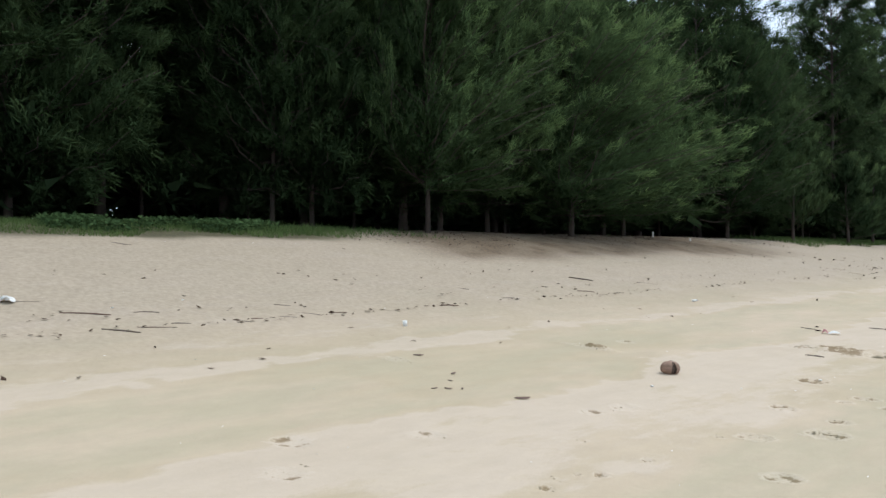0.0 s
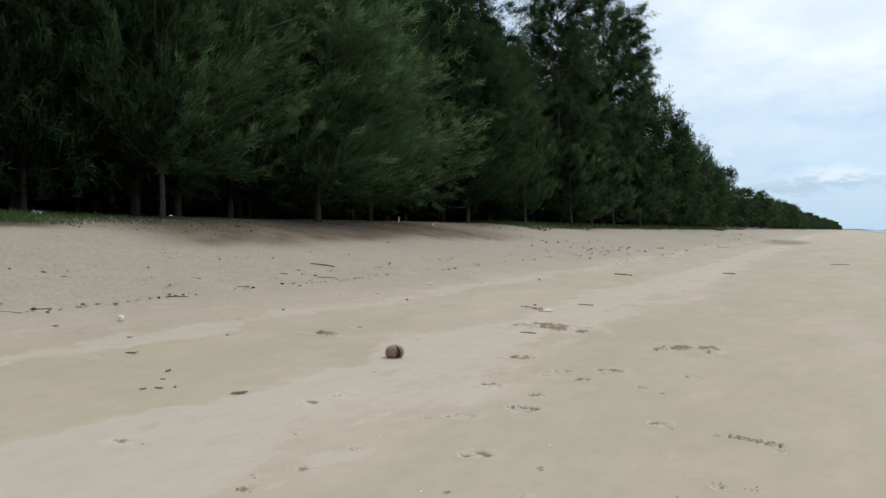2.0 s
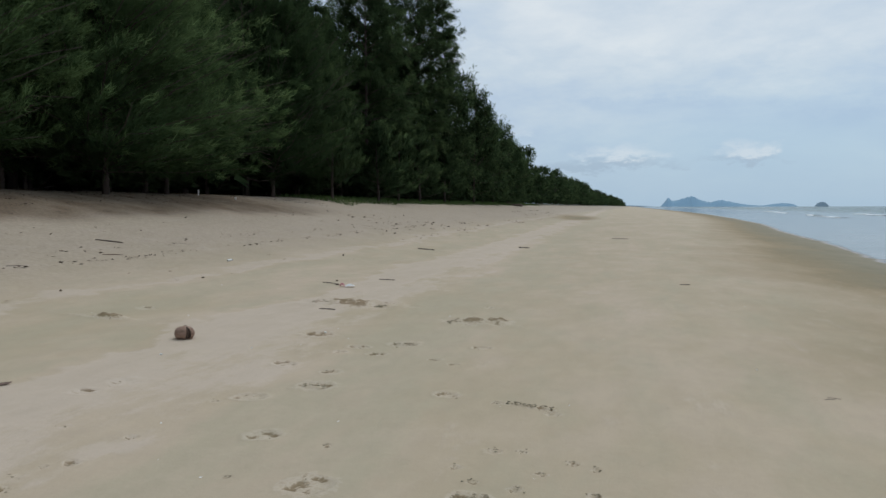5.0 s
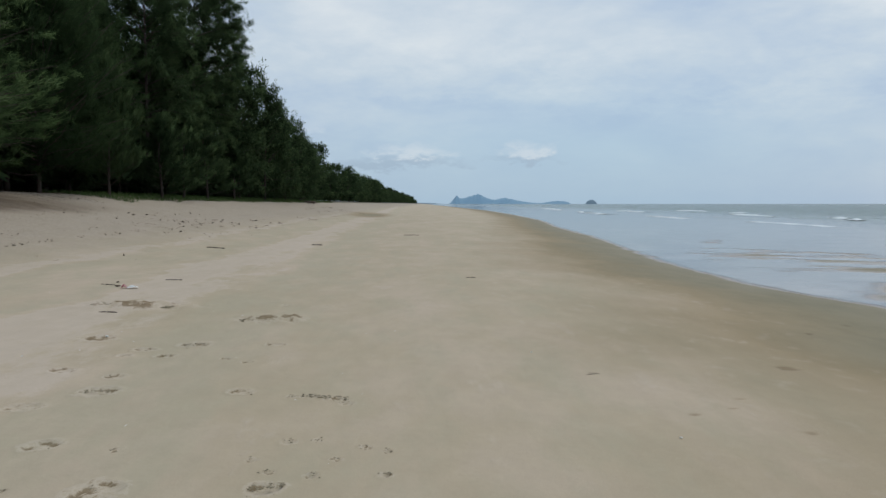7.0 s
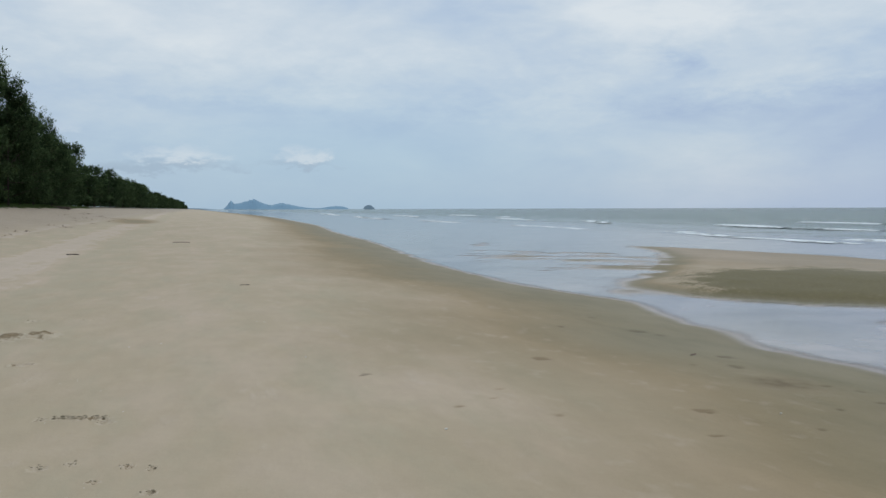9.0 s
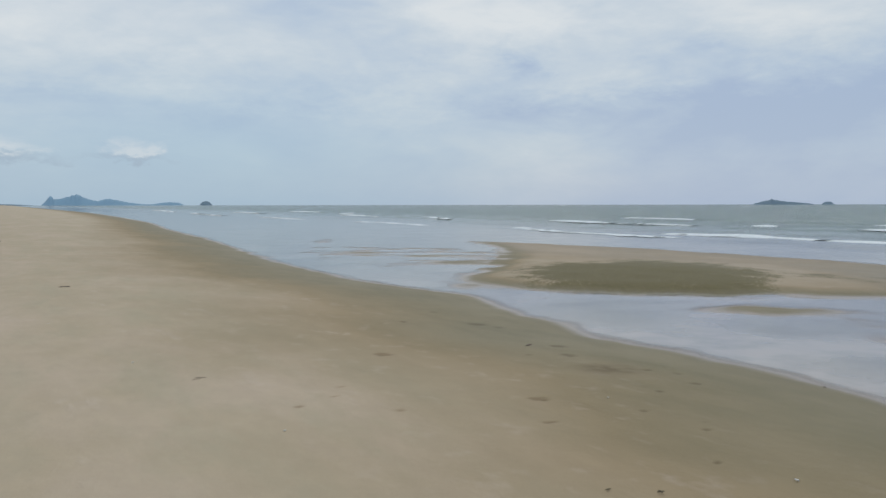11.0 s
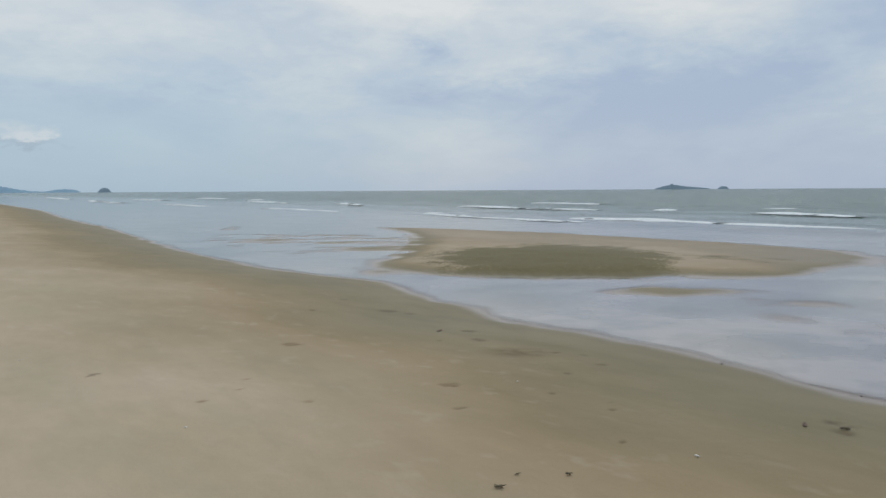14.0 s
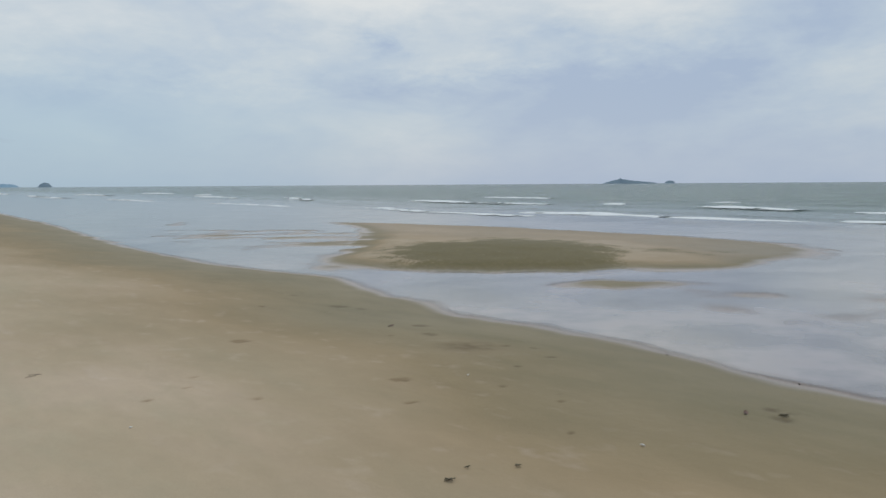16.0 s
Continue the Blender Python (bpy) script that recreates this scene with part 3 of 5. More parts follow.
GZ += np.exp(-((GZ - SEA) / 0.06) ** 2) * (GX > 5) * (GX < 30) * (0.005 * value_noise(GX, GY, 0.7, 52) + 0.005 * value_noise(GX, GY, 0.33, 55))
hollow = np.exp(-(((GX + 6.0) / 2.2) ** 2 + ((GY - 92) / 15.0) ** 2) ** 1.5)
GZ -= 0.12 * hollow
STIR_SHADE, STAIN = np.zeros(GX.shape), np.zeros(GX.shape)
scuff = np.random.default_rng(5)
PRINTS += [(-0.62 + 0.085 * k, 5.95 - 0.028 * k + scuff.normal(0, 0.03), scuff.uniform(0.05, 0.085)) for k in range(6)]
for cx, cy, size in PRINTS:
    near = np.ix_((gy > cy - 0.7) & (gy < cy + 0.7), (gx > cx - 0.7) & (gx < cx + 0.7))
    X, Y, Z, S = GX[near], GY[near], GZ[near], STIR_SHADE[near]
    turn, seed = scuff.uniform(-0.5, 0.35), int(scuff.integers(60, 9000))
    u = (X - cx) * math.cos(turn) + (Y - cy) * math.sin(turn)
    v = (Y - cy) * math.cos(turn) - (X - cx) * math.sin(turn)
    a, b = 0.46 * size, (0.40 if size > 0.12 else 0.34) * size * scuff.uniform(0.8, 1.25)
    d = np.sqrt((u / a) ** 2 + (v / b) ** 2) + 0.30 * value_noise(X, Y, 0.055, seed)
    # a shallow tread with a broken, undercut crust at its edge and a pale smooth rim
    broken = smooth(-0.4, 0.2, value_noise(X, Y, 0.075, seed + 1) - 0.35 * v / b)
    if cx > 1:
        # on the damp slope the treads have slumped to flat darker stains
        GZ[near] = Z - 0.005 * smooth(1.1, 0.7, d)
        STAIN[near] = np.maximum(STAIN[near], smooth(1.3, 0.6, d) * (0.7 + 0.3 * broken))
        continue
    Z += -0.012 * smooth(1.05, 0.75, d) + 0.006 * value_noise(X, Y, 0.04, seed + 2) * smooth(1.2, 0.8, d) + 0.007 * np.exp(-((d - 1.35) / 0.25) ** 2)
    Z -= 0.010 * np.exp(-((d - 0.9) / 0.20) ** 2) * broken
    # thin shade under the broken crust, painted as a dark edge
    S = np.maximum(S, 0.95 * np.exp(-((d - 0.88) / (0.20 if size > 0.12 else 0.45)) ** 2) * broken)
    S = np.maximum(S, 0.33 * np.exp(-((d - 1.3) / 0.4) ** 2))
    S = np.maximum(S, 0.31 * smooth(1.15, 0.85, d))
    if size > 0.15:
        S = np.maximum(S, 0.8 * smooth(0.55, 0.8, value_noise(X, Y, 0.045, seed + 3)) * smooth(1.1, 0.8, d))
    GZ[near], STIR_SHADE[near] = Z, S
for cx, cy, a, b, turn in STIRRED:
    u = (GX - cx) * math.cos(turn) + (GY - cy) * math.sin(turn)
    v = (GY - cy) * math.cos(turn) - (GX - cx) * math.sin(turn)
    e = np.exp(-((u / a) ** 2 + (v / b) ** 2) ** 1.3)
    if cx > 1:
        STAIN = np.maximum(STAIN, np.clip(e * (0.8 + 0.5 * value_noise(GX, GY, 0.09, 8)), 0, 1))
        continue
    GZ += e * (0.03 + 0.05 * value_noise(GX, GY, 0.15, 7) + 0.02 * value_noise(GX, GY, 0.07, 49)) if a > 0.3 else 0.02 * e * value_noise(GX, GY, 0.09, 49)
    STIR_SHADE = np.maximum(STIR_SHADE, np.clip(e * (0.56 + 0.55 * value_noise(GX, GY, 0.065, 8) + 0.35 * value_noise(GX, GY, 0.17, 58)), 0, 1))
height = GZ - SEA
edge = shore(GY) - GX
wob = value_noise(GX, GY, 2.6, 9) + 0.5 * value_noise(GX, GY, 0.9, 10)
WET = 0.98 * (1 - smooth(-0.5, 8.0, edge + 0.5 * wob))
WET = np.maximum(WET, 0.98 * (1 - smooth(0.0, 0.07, height)))
WET = np.maximum(WET, 0.72 * hollow)
# bands along the shore: pale wind-dried crust and greener damp sand
TONE = 0.5 + 0.5 * spline(GX + 0.28 * value_noise(GX, GY, 2.8, 46) + 0.14 * value_noise(GX, GY, 0.7, 47) + 0.10 * value_noise(GX, GY, 0.3, 50) + 0.07 * value_noise(GX, GY, 0.16, 51) + 0.02 * (GY - 5), [-40, -9, -7.2, -6.7, -6.3, -4.7, -4.25, -3.0, -2.3, -1.4, -0.6, 0.8, 2.2, 5, 60], [0, 0, -0.1, 0.8, -0.4, -0.45, 0.85, 0.3, -0.6, -0.5, -0.16, -0.18, -0.2, -0.2, 0])
bar_in = inside(GX, GY, BAR)
GZ += 0.030 * (bar_in > 0.3) * value_noise(GX, GY, 0.6, 53) * value_noise(GX, GY, 2.0, 54)
WET = np.where(bar_in > -0.5, 0.30 + 0.55 * (1 - smooth(0.02, 0.14, height)), WET)
ALGAE = np.exp(-(((GX - 14.7) * 0.75 - (GY - 14.6) * 0.66) / 3.3) ** 2 - (((GY - 14.6) * 0.75 + (GX - 14.7) * 0.66) / 5.6) ** 2)
ALGAE = np.maximum(ALGAE, 0.47 * np.exp(-((GX - 18.5) / 2.6) ** 2 - ((GY - 11.8) / 2.6) ** 2))
ALGAE = smooth(0.22, 0.70, ALGAE + 0.10 * wob + 0.14 * value_noise(GX, GY, 0.35, 45)) * (bar_in > -0.2)
LITTER = smooth(-11.7, -12.9, GX + 0.45 * wob) * smooth(10.5, 13.5, GY) * smooth(34, 26, GY) + smooth(-15.5, -17.5, GX)
LITTER = np.clip(LITTER, 0, 1) * (0.82 + 0.18 * value_noise(GX, GY, 0.4, 11))
TURFED = smooth(-13.6, -14.3, GX + 0.35 * wob) * np.maximum(smooth(12.0, 9.5, GY), smooth(36, 44, GY)) * smooth(-20, -17.5, GX)


def grid_mesh(name, X, Y, Z, mat, attrs):
    ny, nx = X.shape
    idx = np.arange(nx * ny).reshape(ny, nx)
    quads = np.stack([idx[:-1, :-1], idx[:-1, 1:], idx[1:, 1:], idx[1:, :-1]], -1).reshape(-1, 4)
    me = mesh_fast(name, np.stack([X, Y, Z], -1).reshape(-1, 3), quads, mat)
    me.polygons.foreach_set("use_smooth", np.ones(len(me.polygons), bool))
    for key, val in attrs.items():
        me.attributes.new(key, "FLOAT", "POINT").data.foreach_set("value", np.asarray(val, np.float32).ravel())
    return me


ground = new("ground", grid_mesh("ground", GX, GY, GZ, SAND, {"wet": WET, "algae": ALGAE, "litter": LITTER, "turf": TURFED, "stir_shade": STIR_SHADE, "stain": STAIN, "upper": up, "tone": TONE, "flooded": smooth(0.010, -0.012, height), "film": np.maximum(smooth(0.028, -0.002, height + 0.005 * wob) * smooth(40, 30, GX) * (GX > 4), smooth(0, 0.8, bar_in) * (0.15 + 0.28 * smooth(14.5, 20, GX)))}))
tagged(ground, "pale tidal beach sand rising to a wooded bank", "beach", kind="structure")

# ---- the sea ----
wx = np.concatenate([lines((6, 27, 0.14), (27, 40, 0.4), (40, 130, 0.8)), away(130, 4600, 3, 1.15)])
wy = np.concatenate([away(-40, -4600, 4, 1.2)[::-1], lines((-38, -2, 1.2), (-2, 46, 0.2), (46, 80, 1.0), (80, 200, 2.5)), away(200, 4600, 6, 1.15)])
WX, WY = np.meshgrid(wx, wy)
dist = WX - shore(WY)
rise = smooth(14, 34, dist) * smooth(420, 120, dist)
phase = dist / 11.0 + 0.55 * value_noise(WX, WY, 26, 21)
WZ = SEA + rise * (0.16 * np.maximum(np.sin(phase * 2 * math.pi), -0.2) ** 1 * (0.5 + 0.5 * value_noise(WX, WY, 14, 22)) + 0.04 * value_noise(WX, WY, 3.0, 23))


def bed(x, y):
    """Height of the finished sand sheet under a place."""
    i, j = np.clip(np.searchsorted(gx, x) - 1, 0, len(gx) - 2), np.clip(np.searchsorted(gy, y) - 1, 0, len(gy) - 2)
    u, v = (x - gx[i]) / (gx[i + 1] - gx[i]), (y - gy[j]) / (gy[j + 1] - gy[j])
    return (GZ[j, i] * (1 - u) + GZ[j, i + 1] * u) * (1 - v) + (GZ[j + 1, i] * (1 - u) + GZ[j + 1, i + 1] * u) * v


DEPTH = WZ - bed(WX, WY) + 0.006 * value_noise(WX, WY, 0.6, 57)
sea = new("water", grid_mesh("water", WX, WY, WZ, WATER, {"deep": 0.04 + 0.96 * smooth(15, 38, dist), "choppy": 0.004 + 0.9 * smooth(17, 70, dist), "cover": smooth(-0.004, 0.024, DEPTH)}))
tagged(sea, "grey-green shallow sea with glassy tidal pools", "sea", kind="structure")


# ---- casuarina trees ----
def casuarina(seed, tall, base, spread, limbs, strips, blade, width, wind, droop, shape, needles, twigs=9, bare=0.25, sides=5, lift=0.0, stray=1.0, low=1.0, puff=0.06, soft=0.7, thin=1.2):
    """Meshes of a trunk with limbs, and of a crown of needle sprays. shape: how far out the limbs go, by height from 0 to 1."""
    rng = np.random.default_rng(seed)
    bend = rng.normal(0, 0.035, 2) * tall
    spine = [(bend[0] * math.sin(3 * k / 8) * k / 8 + wind[0] * 0.25 * (k / 8) ** 2, bend[1] * math.sin(2.3 * k / 8) * k / 8 + wind[1] * 0.25 * (k / 8) ** 2, tall * 0.97 * k / 8 - 0.25 * (k == 0)) for k in range(9)]
    thick = 0.0065 * tall + 0.03
    pieces = [tube(spine, [thick * (1.25 if k == 0 else 1 - 0.92 * k / 8) + 0.006 for k in range(9)], 8)]
    sp = np.array(spine)
    starts, ways, lengths, reach = [], [], [], []
    for i in range(limbs):
        u = ((i + rng.random()) / limbs) ** low
        h = base + (tall * 0.96 - base) * u
        r = spread * np.interp(u, *shape) * rng.uniform(0.65, 1.15)
        az = i * 2.399 + rng.normal(0, 0.4)
        el = math.radians(rng.uniform(-8, 24) + 46 * u + lift * (0.3 + 0.7 * u))
        f = h / (tall * 0.97) * 8
        k = min(int(f), 7)
        p0 = sp[k] + (sp[k + 1] - sp[k]) * (f - k)
        d = np.array([math.cos(az) * math.cos(el), math.sin(az) * math.cos(el), math.sin(el)])
        s = np.linspace(0, 1, 5)[:, None]
        path = p0 + d * r * s + np.array([wind[0], wind[1], 0.22 * r - droop * r]) * s ** 2 * (r / spread) + rng.normal(0, 0.03, (5, 3)) * r * s
        if sides > 3:
            pieces.append(tube(path, [max(0.05 * thick + 0.006 * r, 0.006) * (1 - 0.8 * q) + 0.003 for q in s[:, 0]], sides))
        elif i % 2 == 0:
            pieces.append(tube(path[::2], [max(0.06 * thick + 0.009 * r, 0.008) * (1 - 0.8 * q) + 0.004 for q in s[::2, 0]], 3))
        for j in range(twigs):
            q = bare + (1 - bare) * (j + rng.random()) / twigs
            g = min(int(q * 4), 3)
            b0 = path[g] + (path[g + 1] - path[g]) * (q * 4 - g)
            along = path[g + 1] - path[g]
            w = along / np.linalg.norm(along) + rng.normal(0, 0.55 * stray, 3) + np.array([0, 0, 0.18])
            starts.append(b0), ways.append(w / np.linalg.norm(w)), lengths.append(r * 0.36 * (1.25 - 0.6 * q) * rng.uniform(0.5, 1.3) + 0.15), reach.append(q)
    trunk = mesh_from("trunk", *join(pieces), BARK)
    starts, ways, lengths = np.array(starts), np.array(ways), np.array(lengths)
    share = lengths * rng.gamma(thin, 1.0, len(lengths))
    pick = rng.choice(len(starts), strips, p=share / share.sum())
    sway = rng.normal(0, 0.30, (len(starts), 3))
    s = rng.random(strips)[:, None] ** 0.7
    L = lengths[pick][:, None]
    pull = np.array([wind[0], wind[1], 0]) / spread * 0.5
    at = starts[pick] + ways[pick] * L * s + np.array([0, 0, -droop * 0.5]) * L * s ** 2 + rng.normal(0, puff, (strips, 3)) * (0.4 + L * 0.25)
    out = ways[pick] * 0.75 + rng.normal(0, 0.42 * stray, (strips, 3)) + pull + np.array([0, 0, 0.30 - droop * 1.2])
    out /= np.linalg.norm(out, axis=1)[:, None]
    cross = np.cross(out, rng.normal(0, 1, (strips, 3)))
    cross /= np.linalg.norm(cross, axis=1)[:, None]
    ln = blade * rng.uniform(0.55, 1.35, (strips, 1))
    wd = width * rng.uniform(0.6, 1.3, (strips, 1))
    tip = at + out * ln + np.array([0, 0, -droop * 0.35]) * ln
    v = np.stack([at - cross * wd * 0.5, at + cross * wd * 0.5, tip], 1).reshape(-1, 3)
    v[:, 2] = np.maximum(v[:, 2], 0.25)
    crown = mesh_fast("crown", v, np.arange(3 * strips).reshape(-1, 3), needles)
    # painted light by reach: 0 inside the crown, 1 at the limb tips
    tip_lit = np.repeat((np.array(reach)[pick] * s[:, 0]) ** 2, 3)
    # needle masses shade as soft plumes: normals lean outwards from the limb and the crown
    axis = np.interp(at[:, 2], sp[:, 2], sp[:, 0])[:, None] * [[1, 0, 0]] + np.interp(at[:, 2], sp[:, 2], sp[:, 1])[:, None] * [[0, 1, 0]]
    swell = (at - axis) * [1, 1, 0] / spread + np.array([0, 0, 0.45]) + (at - starts[pick] - ways[pick] * L * 0.4) / (0.3 + L) * 0.9 + rng.normal(0, 0.07, (strips, 3)) + sway[pick]
    swell /= np.linalg.norm(swell, axis=1)[:, None]
    face = np.cross(v[1::3] - v[0::3], v[2::3] - v[0::3])
    face /= np.linalg.norm(face, axis=1)[:, None] + 1e-9
    face *= np.where((face * swell).sum(1) < 0, -1, 1)[:, None]
    nrm = swell * soft + face * (1 - soft)
    nrm /= np.linalg.norm(nrm, axis=1)[:, None]
    crown.polygons.foreach_set("use_smooth", np.ones(strips, bool))
    crown.normals_split_custom_set_from_vertices(np.repeat(nrm, 3, axis=0))
    crown.attributes.new("tip", "FLOAT", "POINT").data.foreach_set("value", tip_lit.astype(np.float32))
    return trunk, crown


def plant(name, meshes, m, label, group):
    t = new(name)
    t.matrix_basis = m
    part("trunk", meshes[0], t), part("crown", meshes[1], t)
    return tagged(t, label, "tree", group)


BUSHY = ([0, 0.12, 0.35, 0.6, 0.85, 1], [0.85, 1.0, 0.97, 0.78, 0.48, 0.2])
COLUMN = ([0, 0.15, 0.45, 0.75, 0.92, 1], [0.5, 0.8, 1.0, 0.9, 0.65, 0.4])
ROUND = ([0, 0.15, 0.4, 0.7, 0.9, 1], [0.8, 0.95, 1.0, 0.85, 0.55, 0.25])
BROAD = ([0, 0.2, 0.5, 0.8, 0.93, 1], [0.55, 0.9, 1.0, 0.85, 0.6, 0.35])
young = [casuarina(31 + k, 8.0, 1.2 if k == 0 else 0.75, 3.7, 130, 80000, 0.26, 0.021, (0.3, 1.1), 0.03, BUSHY, (NEEDLES_YOUNG, NEEDLES, NEEDLES_LIT)[k], 14, 0.03, 4, 4, 0.85, 1.25, 0.10, 0.9, 1.1) for k in range(3)]
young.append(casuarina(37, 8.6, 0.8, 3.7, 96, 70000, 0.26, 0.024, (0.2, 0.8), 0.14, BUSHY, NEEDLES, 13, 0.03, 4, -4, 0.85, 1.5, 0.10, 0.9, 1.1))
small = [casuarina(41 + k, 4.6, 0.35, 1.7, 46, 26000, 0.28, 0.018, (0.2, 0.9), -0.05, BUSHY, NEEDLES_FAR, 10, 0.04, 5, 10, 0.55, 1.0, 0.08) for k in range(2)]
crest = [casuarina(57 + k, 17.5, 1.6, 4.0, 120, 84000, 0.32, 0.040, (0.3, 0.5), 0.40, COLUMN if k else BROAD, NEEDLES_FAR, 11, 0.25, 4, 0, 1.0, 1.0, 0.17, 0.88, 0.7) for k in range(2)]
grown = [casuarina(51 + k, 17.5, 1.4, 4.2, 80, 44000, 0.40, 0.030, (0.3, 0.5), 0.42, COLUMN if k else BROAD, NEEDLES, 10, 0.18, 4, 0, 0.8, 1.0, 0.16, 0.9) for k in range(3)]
plain = [casuarina(61 + k, 13.0, 0.9, 3.4, 44, 4200, 0.80, 0.16, (0.2, 0.4), 0.12, BROAD, NEEDLES, 8, 0.2, 3) for k in range(3)]
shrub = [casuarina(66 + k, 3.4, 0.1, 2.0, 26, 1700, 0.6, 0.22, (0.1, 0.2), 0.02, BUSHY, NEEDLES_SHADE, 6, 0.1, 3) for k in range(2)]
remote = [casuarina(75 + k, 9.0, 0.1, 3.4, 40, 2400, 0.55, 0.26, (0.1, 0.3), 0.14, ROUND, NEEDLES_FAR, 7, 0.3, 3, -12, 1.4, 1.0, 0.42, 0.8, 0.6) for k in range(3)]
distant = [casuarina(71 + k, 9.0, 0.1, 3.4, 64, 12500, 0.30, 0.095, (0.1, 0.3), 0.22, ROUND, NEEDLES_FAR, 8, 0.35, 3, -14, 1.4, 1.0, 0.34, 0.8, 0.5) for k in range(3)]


def tree_at(x, y, turn, size, wide=None, lean=0):
    wide = wide or size
    return Matrix.LocRotScale((x, y, ground_z(x, y) - 0.03), Euler((0, radians(lean), radians(turn))), (wide, wide, size))


L_YOUNG = "young bushy casuarina with feathery wind-swept foliage on the bank"
L_SMALL = "low casuarina sapling with dense soft green sprays"
L_GROWN = "tall dark casuarina with drooping needle foliage behind the beach"
L_WOOD = "dark casuarina standing in the shaded wood"
L_FAR = "casuarina in the long treeline following the shore"
# front edge of the wood: x, y, which, turn, height factor, width factor
for x, y, k, turn, hs, ws in [(-16.0, 14.8, 0, 10, 1.02, 0.82), (-15.3, 20.6, 2, 5, 0.92, 1.15), (-17.4, 18.8, 2, -15, 1.2, 0.95), (-16.4, 25.4, 0, -5, 0.78, 0.95), (-18.4, 27.0, 1, 20, 1.2, 0.95), (-16.2, 33.6, 1, -10, 1.10, 0.98), (-17.6, 39.5, 1, -20, 0.92, 0.8),
                              (-18.4, 11.2, 3, 80, 1.35, 0.78), (-18.4, 12.5, 3, 200, 1.4, 0.78), (-18.6, 1.4, 3, 100, 1.3, 1.1), (-19.6, 5.0, 3, 220, 1.2, 1.0), (-17.6, 16.8, 3, 50, 1.1, 1.0), (-17.0, 25.0, 3, 140, 0.8, 0.8)]:
    plant("casuarina_tree", young[k], tree_at(x, y, turn, hs, ws), L_YOUNG, "young trees along the bank")
for x, y, k, turn, hs, ws in [(-15.0, 38.0, 1, 40, 1.4, 1.15), (-14.4, 43.8, 0, 20, 1.0, 1.25), (-18.8, 10.7, 1, 10, 0.55, 0.5), (-14.8, 49.0, 1, 0, 1.1, 1.3), (-15.0, 55.0, 0, 50, 1.2, 1.4), (-14.6, 61.0, 1, 70, 1.0, 1.4)]:
    plant("casuarina_sapling", small[k], tree_at(x, y, turn, hs, ws), L_SMALL, "saplings along the bank")
wood = np.random.default_rng(7)
for x, y, hs in [(-19.6, 10.4, 0.95), (-20.2, 13.4, 1.0), (-18.0, 15.6, 1.0), (-18.6, 20.5, 1.0), (-19.0, 25.5, 0.95), (-19.2, 31.0, 0.9), (-19.0, 36.3, 0.82), (-20.6, 7.4, 1.0), (-20.0, 2.6, 0.95), (-20.2, -1.5, 1.0), (-19.3, 40.5, 0.84), (-17.0, 49.0, 1.0), (-17.2, 59, 1.02), (-17.0, 66.5, 0.98), (-20.5, 62, 0.95)]:
    plant("casuarina_tree", crest[wood.integers(2)] if y > 38 else grown[wood.integers(3)], tree_at(x, y, wood.uniform(0, 360), hs * wood.uniform(0.97, 1.03), wood.uniform(0.8, 0.95)), L_GROWN, "tall trees along the bank")
for row, (x0, step) in enumerate([(-22.0, 3.8), (-26.0, 4.6), (-31, 6.5), (-37, 8.0)]):
    for y in np.arange(-30, 70 + 12 * row, step):
        plant("casuarina_tree", plain[wood.integers(3)], tree_at(x0 + wood.uniform(-1.5, 1.5), y + wood.uniform(-1.5, 1.5), wood.uniform(0, 360), wood.uniform(0.82, 1.0) + 0.08 * row, wood.uniform(0.9, 1.2)), L_WOOD, "trees of the wood")
for x0, a, b, step in [(-17.6, 44, 130, 2.6), (-19.0, 15, 44, 2.4), (-20.5, -8, 130, 3.2), (-24, -12, 70, 3.6), (-29, -16, 70, 4.4), (-27, 70, 190, 4.5), (-42, -25, 130, 4.5), (-48, -30, 260, 6)]:
    for y in np.arange(a, b, step):
        k = 1.0 if x0 > -26 else 1.5 if x0 > -40 else 2.2
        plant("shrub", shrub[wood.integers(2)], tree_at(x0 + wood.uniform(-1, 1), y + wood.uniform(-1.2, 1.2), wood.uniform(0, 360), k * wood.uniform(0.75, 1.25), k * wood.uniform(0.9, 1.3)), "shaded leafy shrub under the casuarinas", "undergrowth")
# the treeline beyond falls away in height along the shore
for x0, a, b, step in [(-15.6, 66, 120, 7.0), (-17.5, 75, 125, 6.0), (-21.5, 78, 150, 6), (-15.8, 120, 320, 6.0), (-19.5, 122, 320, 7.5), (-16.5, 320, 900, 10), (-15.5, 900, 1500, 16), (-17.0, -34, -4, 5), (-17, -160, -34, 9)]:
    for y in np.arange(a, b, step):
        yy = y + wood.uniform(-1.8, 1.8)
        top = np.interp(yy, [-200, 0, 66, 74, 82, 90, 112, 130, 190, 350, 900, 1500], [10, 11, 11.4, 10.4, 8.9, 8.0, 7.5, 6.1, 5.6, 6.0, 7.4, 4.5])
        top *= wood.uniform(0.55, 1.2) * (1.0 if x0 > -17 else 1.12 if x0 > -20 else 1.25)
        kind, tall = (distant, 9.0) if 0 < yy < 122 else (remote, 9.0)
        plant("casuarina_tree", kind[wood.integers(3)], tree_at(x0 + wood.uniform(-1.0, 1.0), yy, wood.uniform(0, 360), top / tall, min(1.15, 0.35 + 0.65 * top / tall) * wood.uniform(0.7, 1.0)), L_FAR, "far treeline")


